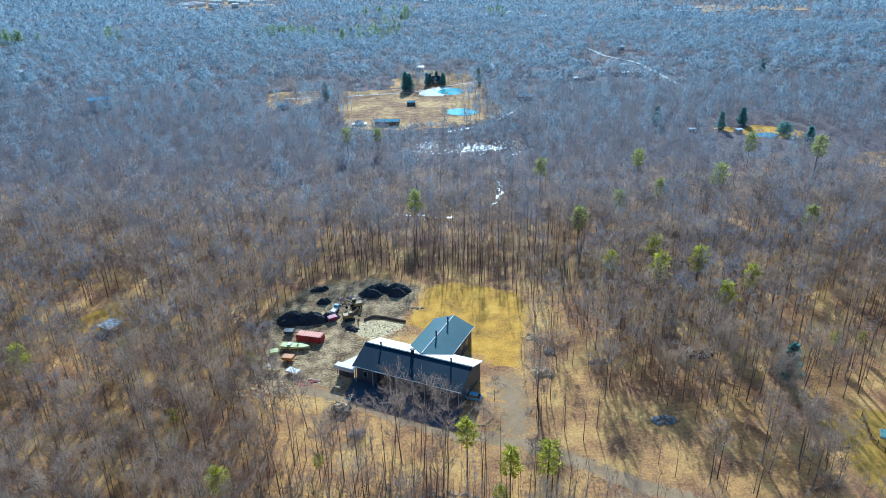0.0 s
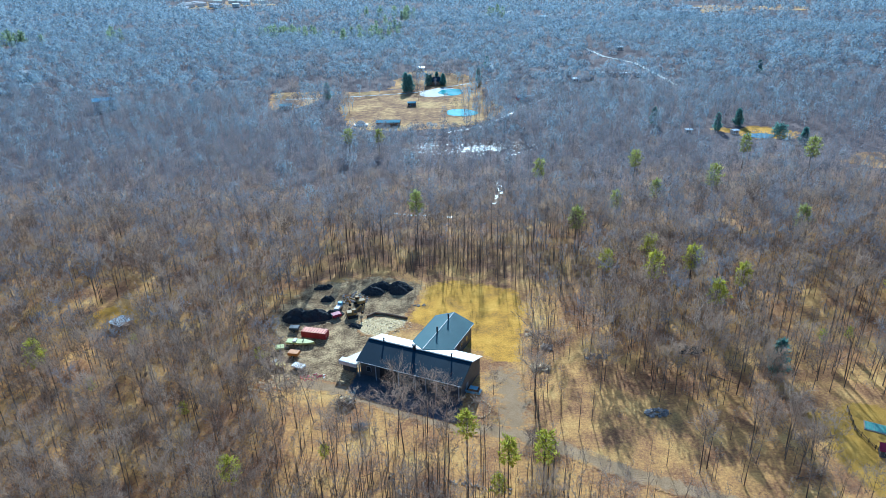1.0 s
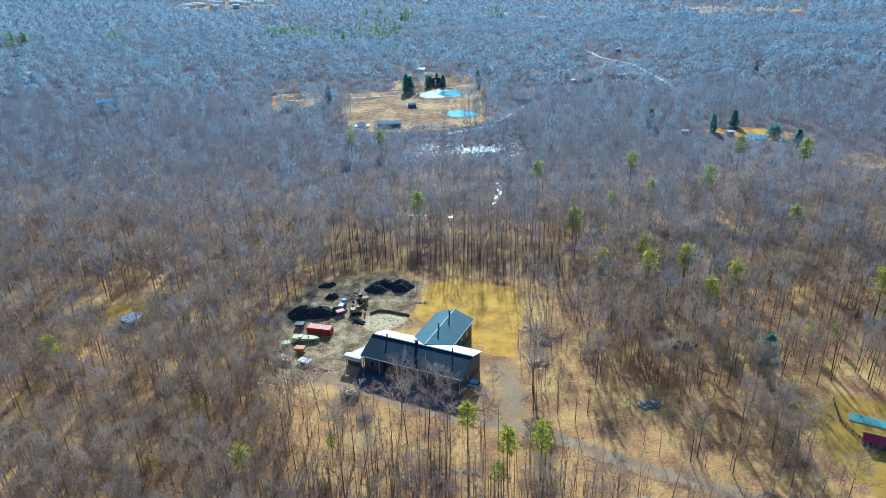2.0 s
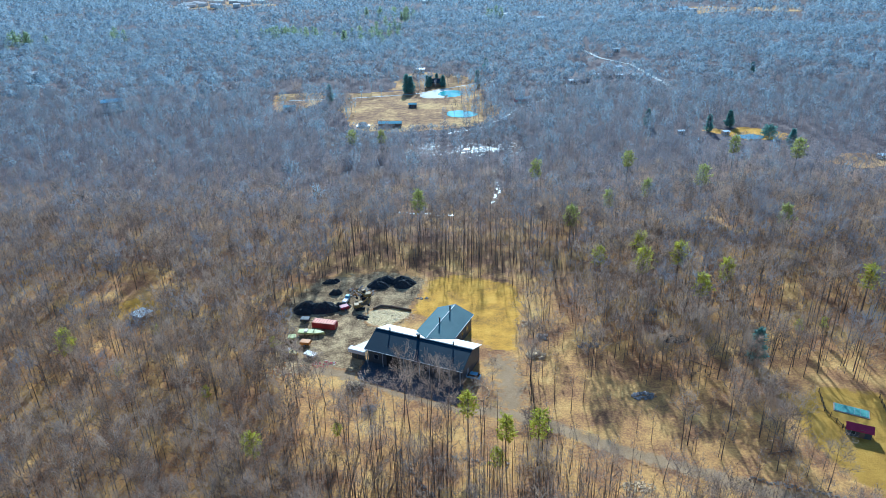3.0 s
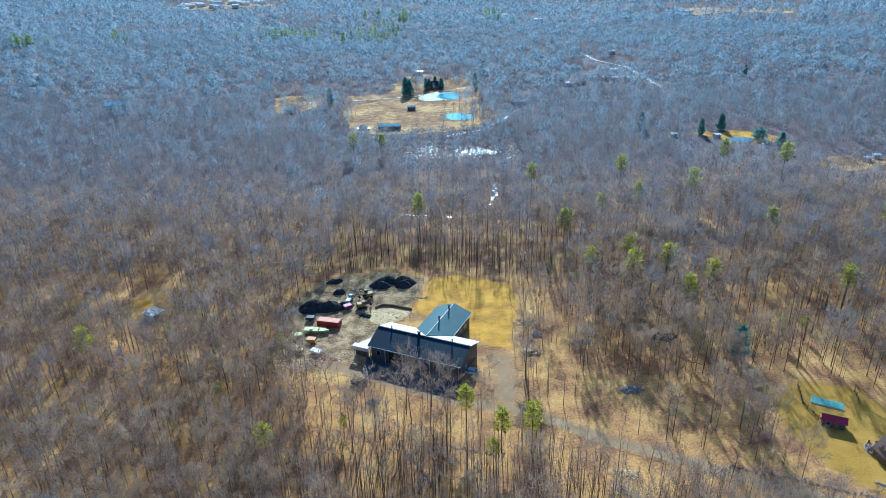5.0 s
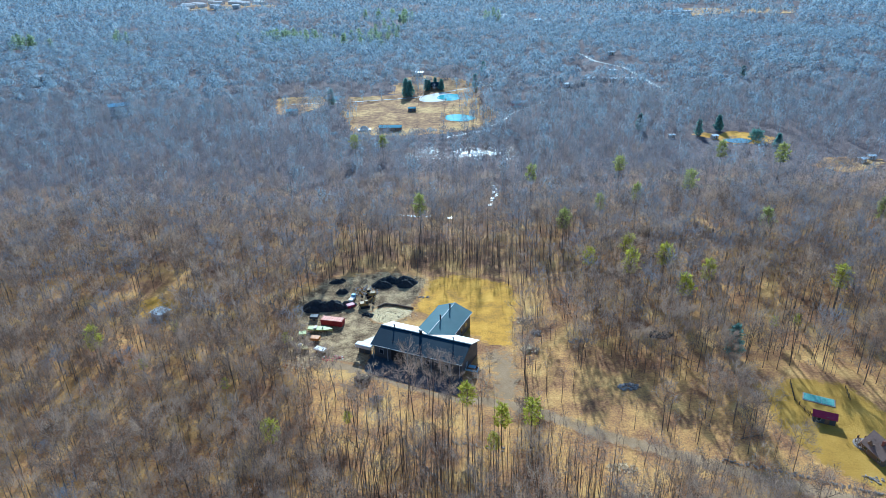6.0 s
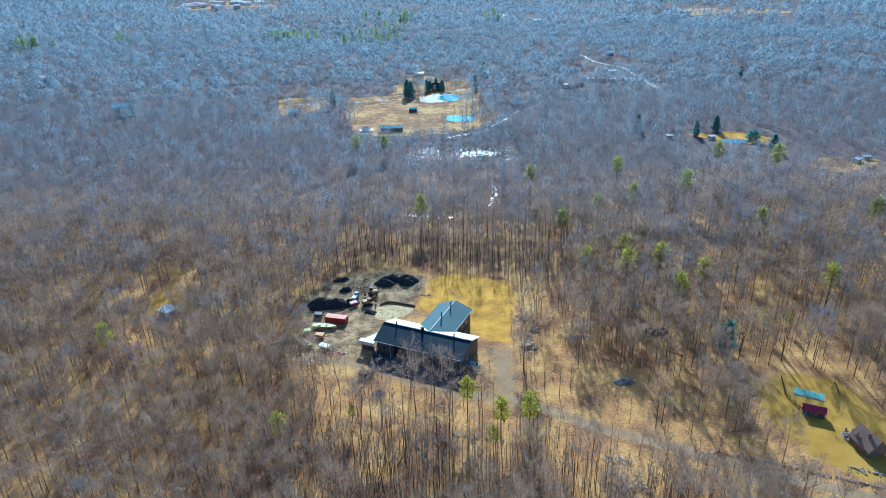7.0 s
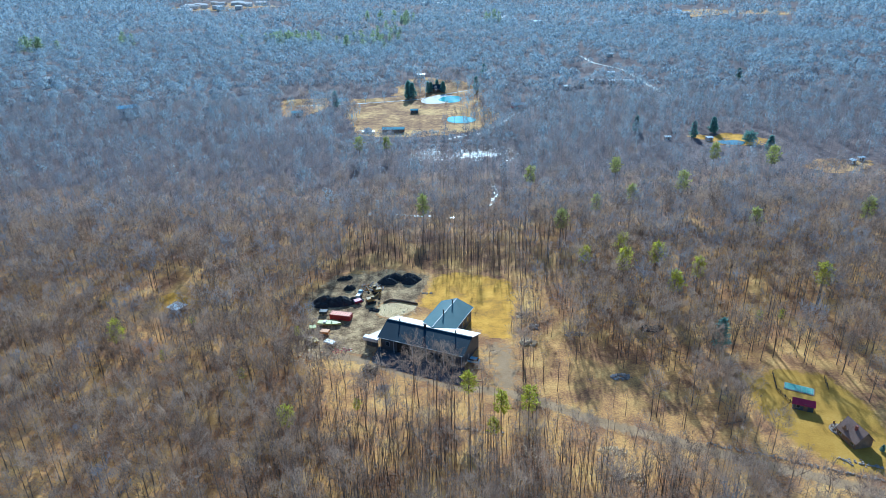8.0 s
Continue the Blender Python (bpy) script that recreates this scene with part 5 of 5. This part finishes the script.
def woods():
    rng = np.random.default_rng(11)
    near = [bare_tree(100 + k, h, c, l, s, w, 0.058, 4, f) for k, (h, c, l, s, w, f) in enumerate((
        (14.0, 4.0, 11, 8, 10, 0.32), (12.5, 3.6, 10, 8, 10, 0.34), (14.5, 3.7, 11, 8, 10, 0.38), (12.0, 3.8, 10, 8, 10, 0.30), (13.5, 3.2, 10, 7, 10, 0.38), (9.5, 3.0, 9, 7, 10, 0.28)))]
    slim = [bare_tree(200 + k, h, c, l, s, w, 0.07, 4, f) for k, (h, c, l, s, w, f) in enumerate((
        (13.5, 1.6, 7, 4, 5, 0.45), (12, 1.4, 6, 4, 5, 0.45), (14.5, 1.9, 7, 5, 5, 0.42), (10, 1.3, 6, 4, 5, 0.35)))]
    # woods round the farm
    x, y = spread(-190, 190, 50, 134, 4.5, rng)
    keep = openness(x, y)
    ok = (rng.uniform(size=x.size) < keep) & in_view(x, y, 14)
    x, y, keep = x[ok], y[ok], keep[ok]
    stretch = (x > -62) & (x < 80) & (y > 70) & (y < 142)
    order = np.argsort(np.where(stretch, np.hypot(x - 8, y - 100), 1e6))
    single, rest = order[:300], order[300:]
    protos = {}
    for i in single:
        thin = (keep[i] < 0.6 or (-34 < x[i] < 42 and y[i] < 108) or x[i] > 74) and rng.uniform() < 0.7
        k = ("slim", int(rng.integers(len(slim)))) if thin else ("full", int(rng.integers(len(near))))
        s = rng.uniform(0.7, 1.2)
        m = pose(x[i], y[i], -0.05, rng.normal(0, 2), rng.normal(0, 2), rng.uniform(0, 360))
        if k in protos:
            o = copy_thing(protos[k], m)
            o.scale = (s, s, s * rng.uniform(0.95, 1.1))
        else:
            tree = slim[k[1]] if thin else near[k[1]]
            protos[k] = pair(tree, "bare_tree", "slender leafless sapling with a thin crown" if thin else "leafless grey-brown broadleaf tree on leaf litter", "tree", "bare trees near the barn", M_TWIG, m)
    # trees before the barn
    for n, (px, py) in enumerate(((-6.5, 113.6), (-17.5, 119.4), (0.4, 112.4), (11.0, 124.5))):
        o = copy_thing(protos[("full", (n * 2 + 1) % 6)], pose(px, py, 0.0, 0, 0, 77 * n))
        o.scale = (0.8, 0.8, 0.44)
    # single trees in the far field
    for n, (px, py) in enumerate(((-66, 432), (-63, 441), (-58, 425), (22, 406), (10, 404), (5, 440), (-14, 462), (29, 432), (-100, 470), (-108, 490))):
        o = copy_thing(protos[("full", n % 6)], pose(px, py, 0.0, 0, 0, 61 * n))
        o.scale = (0.9, 0.9, 0.9)
    tpl = [join(*t) for t in near + slim[:2]]
    cut = [len(t[1]) for t in near + slim[:2]]
    forest("bare_woods", tpl, x[rest], y[rest], rng, [M_BARK, M_TWIG, M_MIDTWIG, M_FARTWIG], "dense leafless grey-brown woods", cut, kinds=haze_mix(y[rest], rng))
    # woods behind and beside the farm, a little further off
    x, y = spread(-230, 230, 134, 236, 4.35, rng)
    ok = (rng.uniform(size=x.size) < openness(x, y)) & in_view(x, y, 14)
    x, y = x[ok], y[ok]
    half = [bare_tree(150 + k, h, c, 9, 6, 6, 0.09, 3, f) for k, (h, c, f) in enumerate((
        (13.5, 3.9, 0.34), (12.5, 3.6, 0.34), (14.5, 3.7, 0.4), (12, 3.8, 0.3), (13, 3.3, 0.38)))]
    lean = [bare_tree(180 + k, h, c, 6, 4, 4, 0.07, 3, 0.5) for k, (h, c) in enumerate(((14, 1.7), (12.5, 1.5), (15, 1.9)))]
    edge = ((x > -40) & (x < 44) & (y > 170) & (y < 206)) | ((x > 74) & (x < 118) & (y < 152))
    for part_of, kinds in ((~edge, half), (edge, lean)):
        forest("rear_edge" if kinds is lean else "outer_woods", [join(*t) for t in kinds], x[part_of], y[part_of], rng, [M_BARK, M_TWIG, M_MIDTWIG, M_FARTWIG], "slim dark-stemmed leafless trees at the edge of the lawns" if kinds is lean else "leafless grey-brown woods round the farm", [len(t[1]) for t in kinds], kinds=haze_mix(y[part_of], rng))
    # young stems between the trees
    x, y = spread(-165, 150, 56, 178, 3.7, rng)
    ok = (rng.uniform(size=x.size) < np.clip(openness(x, y) * np.where(np.abs(x - 8) < 50, 0.9, 0.4), 0, 1)) & in_view(x, y, 4)
    young = [bare_tree(250 + k, h, c, 4, 3, 4, 0.05, 3, 0.4) for k, (h, c) in enumerate(((10, 1.1), (8, 1.0), (11.5, 1.3), (6.5, 0.9)))]
    forest("saplings", [join(*s) for s in young], x[ok], y[ok], rng, [M_BARK, M_TWIG], "slender leafless saplings crowding the woods", [len(s[1]) for s in young])
    # thicket of thin stems below the drive
    x, y = spread(-48, 62, 58, 99, 2.3, rng)
    ok = (rng.uniform(size=x.size) < np.clip((np.interp(x, [p[0] for p in DRIVE], [min(p[1], 104) for p in DRIVE]) - 6 - y) / 14, 0, 0.95)) & (to_line(DRIVE, x, y) > 3.0) & in_view(x, y, 4) & (np.hypot(x - 37, y - 82) > 7)
    forest("thicket", [join(*s) for s in young], x[ok], y[ok], rng, [M_BARK, M_TWIG], "thicket of thin leafless stems", [len(s[1]) for s in young], 0.9, 1.35)
    # row of thin stems at the back of the lawn
    x, y = spread(-34, 40, 182, 204, 2.2, rng)
    ok = (rng.uniform(size=x.size) < 0.42) & (inside(LAWN, x, y) < -1) & (inside(YARD_OPEN, x, y) < -1)
    forest("stem_row", [join(*s) for s in young], x[ok], y[ok], rng, [M_BARK, M_TWIG], "row of thin dark stems behind the lawn", [len(s[1]) for s in young], 0.9, 1.3)
    # low brush
    x, y = spread(-150, 130, 60, 190, 5.0, rng)
    ok = (rng.uniform(size=x.size) < openness(x, y) * 0.5) & in_view(x, y, 4)
    brush = [simple_tree(300 + k, 2.2, 1.3, 60, 0.05, 0.9, 0.05, False) for k in range(4)]
    forest("undergrowth", brush, x[ok], y[ok], rng, [M_TWIG], "low leafless brush under the trees", lo=0.5, hi=1.4)
    # middle distance
    x, y = spread(-420, 420, 236, 470, 5.6, rng)
    ok = (rng.uniform(size=x.size) < openness(x, y)) & in_view(x, y, 14)
    mid = [dome_normals(simple_tree(400 + k, h, c, 70, 0.15, 1.5, 0.4, clumps=56, size=0.55), h, 0.4, 12) for k, (h, c) in enumerate(((14, 3.6), (12.5, 3.2), (15, 3.4), (12, 3.4), (13.5, 3.0)))]
    forest("middle_woods", mid, x[ok], y[ok], rng, SPRAYS, "leafless woods stretching into the distance", lo=0.65, hi=1.25, kinds=haze_mix(y[ok], rng))
    # low thicket between the bog and the field
    x, y = spread(-64, 50, 341, 386, 3.6, rng)
    ok = (rng.uniform(size=x.size) < 0.8) & (inside(CLEARING, x, y) < 2)
    low = [dome_normals(simple_tree(430 + k, h, c, 30, 0.14, 1.1, 0.3, clumps=30, size=0.55), h, 0.3, 12) for k, (h, c) in enumerate(((4.8, 2.2), (3.6, 1.9), (5.6, 2.4)))]
    forest("marsh_thicket", low, x[ok], y[ok], rng, SPRAYS, "low leafless thicket along the far field", lo=0.6, hi=1.2, kinds=haze_mix(y[ok], rng))
    # thin trees scattered over the rim and the eastern half of the far field
    own = np.random.default_rng(77)
    x, y = spread(-70, 46, 376, 512, 6.0, own)
    deep = inside(CLEARING, x, y)
    chance = np.where(x > 14, 0.55, 0.06) + np.where((deep < 12) & (y > 392), 0.3, 0)
    ok = (own.uniform(size=x.size) < chance) & (deep > 0) & (np.hypot(x - POND_A[0], y - POND_A[1]) > 13) & (np.hypot(x - POND_B[0], y - POND_B[1]) > 19) & ~((y < 470) & (x < 14) & (y > 430) & (deep > 12))
    lone = [simple_tree(450 + k, h, c, 60, 0.16, 1.9, 0.36) for k, (h, c) in enumerate(((12, 2.6), (10, 2.2), (13, 2.4)))]
    forest("field_trees", lone, x[ok], y[ok], own, [M_TWIG, M_MIDTWIG, M_FARTWIG], "thin leafless trees scattered over the far field", lo=0.7, hi=1.3, kinds=haze_mix(y[ok], own))
    x, y = spread(-130, 130, -90, 48, 11.0, rng)
    forest("rear_woods", [join(*t) for t in slim], x, y, rng, [M_BARK, M_TWIG], "leafless woods behind the farm", [len(t[1]) for t in slim])
    x, y = spread(-760, 760, 470, 900, 9.8, rng)
    ok = (rng.uniform(size=x.size) < openness(x, y)) & in_view(x, y, 14)
    far = [dome_normals(simple_tree(500 + k, h, c, 16, 0.3, 1.8, 0.42, True, 3, clumps=80, size=1.0), h, 0.42, 9) for k, (h, c) in enumerate(((15, 5.4), (13.5, 5.0), (16, 5.2), (12, 4.8)))]
    forest("far_woods", far, x[ok], y[ok], rng, SPRAYS, "distant leafless woods, blue haze put into their colour", lo=0.65, hi=1.3, kinds=haze_mix(y[ok], rng))
    x, y = spread(-1650, 1650, 900, 2150, 18.5, rng)
    ok = (rng.uniform(size=x.size) < openness(x, y)) & in_view(x, y, 14)
    off = [dome_normals(simple_tree(600 + k, h, c, 0, 1.0, 3.0, 0.2, False, clumps=36, size=2.5), h, 0.25, 0) for k, (h, c) in enumerate(((17, 9.8), (14, 9.2), (18, 9.6)))]
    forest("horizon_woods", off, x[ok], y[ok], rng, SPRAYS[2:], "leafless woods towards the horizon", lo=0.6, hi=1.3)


PINES = [(3.8, 102.0), (11.4, 95.1), (18.0, 94.1), (9.0, 88.7), (84.3, 162.6), (72.7, 171.2), (63.4, 182.1), (64.2, 225.3), (45.5, 204.8), (49.0, 175.8), (82.1, 236.4), (106.0, 241.1), (84.6, 273.5), (121.4, 202.8), (-9.0, 222.2), (41, 261), (73, 153), (60, 166), (-40, 92), (140, 291), (162, 275), (-46, 325), (-31, 329), (-97, 131), (121, 153), (168, 207)]
SPRUCES = [(-24, 495), (-21, 497), (-8.4, 517), (-6, 520), (-1, 526), (4, 518), (-79, 470), (171, 369), (155, 359), (186, 325), (32, 524), (44, 597), (125, 377), (261, 542), (79, 129), (99.5, 84.5), (100.5, 81.5)]


def evergreens():
    rng = np.random.default_rng(17)
    kinds = [needle_tree(700 + k, h, c, 6, 6, 13, 0.75, b, 0.55) for k, (h, c, b) in enumerate(((13.5, 3.0, 0.55), (12.5, 2.6, 0.52), (14.5, 3.3, 0.55)))]
    kinds += [needle_tree(710 + k, h, c, 7, 7, 11, 0.9, b, 0.6) for k, (h, c, b) in enumerate(((15.0, 3.7, 0.5), (14.0, 3.3, 0.48), (16.0, 4.0, 0.5)))]
    protos = {}
    for n, (x, y) in enumerate(PINES):
        k = n % 3 + (3 if y > 190 else 6 if y > 120 else 0)
        s = rng.uniform(0.8, 1.05) * (0.8 if n in (1, 3) else 1.15 if n < 4 else 1.0) * (1.2 if y > 190 else 1.08 if y > 120 else 1.0)
        m = pose(x, y, float(height(x, y)) - 0.05, 0, 0, rng.uniform(0, 360))
        if k in protos:
            o = copy_thing(protos[k], m)
            o.scale = (s, s, s)
        else:
            protos[k] = pair(kinds[k if k < 6 else k - 3], "pine_tree", "yellow-green pine standing out among bare trees", "tree", "pines in the woods", M_PINEPALE if 2 < k < 6 else M_PINE, m)
    pine = dict(protos)
    kinds = [needle_tree(720 + k, h, c, 12, 8, 10, 1.5, 0.05, 0.88) for k, (h, c) in enumerate(((14, 4.6), (12, 4.3)))]
    protos = {}
    for n, (x, y) in enumerate(SPRUCES):
        k = n % 2
        s = rng.uniform(0.65, 0.9) * (0.25 if y < 100 else 1.0)
        m = pose(x, y, float(height(x, y)) - 0.05, 0, 0, rng.uniform(0, 360))
        if k in protos:
            o = copy_thing(protos[k], m)
            o.scale = (s, s, s)
        else:
            protos[k] = pair(kinds[k], "spruce_tree", "dark green conical spruce by the far field", "tree", "spruces round the far field", M_SPRUCE, m)
    # round shrub beside the far lawn
    pair(needle_tree(735, 6.0, 5.0, 8, 9, 12, 1.1, 0.02, 0.5), "evergreen_shrub", "broad round dark evergreen beside a far lawn", "shrub", "", M_SPRUCE, pose(184, 346, float(height(184, 346)), 0, 0, 0))
    # yellow-green young pines under the bare crowns
    for n, (x, y) in enumerate(((-101, 137), (-83, 126.5), (-80, 144), (-57.5, 115.7), (-44, 99), (-46, 136), (-24.5, 101), (102, 140), (94, 137.6), (76.6, 158))):
        o = copy_thing(pine[n % 3], pose(x, y, -0.05, 0, 0, 50 * n))
        o.scale = (0.5, 0.5, 0.52)
    # stands of pine far off
    x, y = [], []
    for cx, cy, rx, ry, n in ((-180, 840, 40, 40, 34), (-75, 830, 30, 60, 26), (-40, 1010, 25, 40, 14), (-90, 1045, 40, 20, 8), (-470, 768, 30, 12, 10), (-390, 835, 15, 10, 5), (90, 1020, 15, 40, 9)):
        x += list(rng.normal(cx, rx * 0.6, n))
        y += list(rng.normal(cy, ry * 0.6, n))
    x, y = np.array(x), np.array(y)
    tree = needle_tree(740, 15, 3.2, 7, 5, 5, 1.5, 0.3, 0.8)
    forest("far_pines", [join(*tree)], x, y, rng, [M_BARK, M_FARPINE], "stands of pale green pines in the far woods", [len(tree[1])], 1.0, 1.5)


def brush_heap(x, y, rx, h, seed, label):
    """Cut branches thrown on a heap."""
    v, tr = simple_tree(seed, h, rx, 420, 0.09, 1.2, -0.6, False)
    v[:, 2] = np.maximum(v[:, 2], 0.0)
    o = new("brush_heap", fast_mesh("brush_heap", v, tr, [M_MIDTWIG]))
    o.matrix_world = pose(x, y, 0.0, 0, 0, seed)
    return tagged(o, label, "brushwood")


brush_heap(-19.0, 113.8, 2.3, 1.5, 810, "heap of grey brushwood beside the drive")
brush_heap(34.3, 82.0, 3.2, 2.0, 811, "heap of grey brushwood in the clearing")
woods()
evergreens()
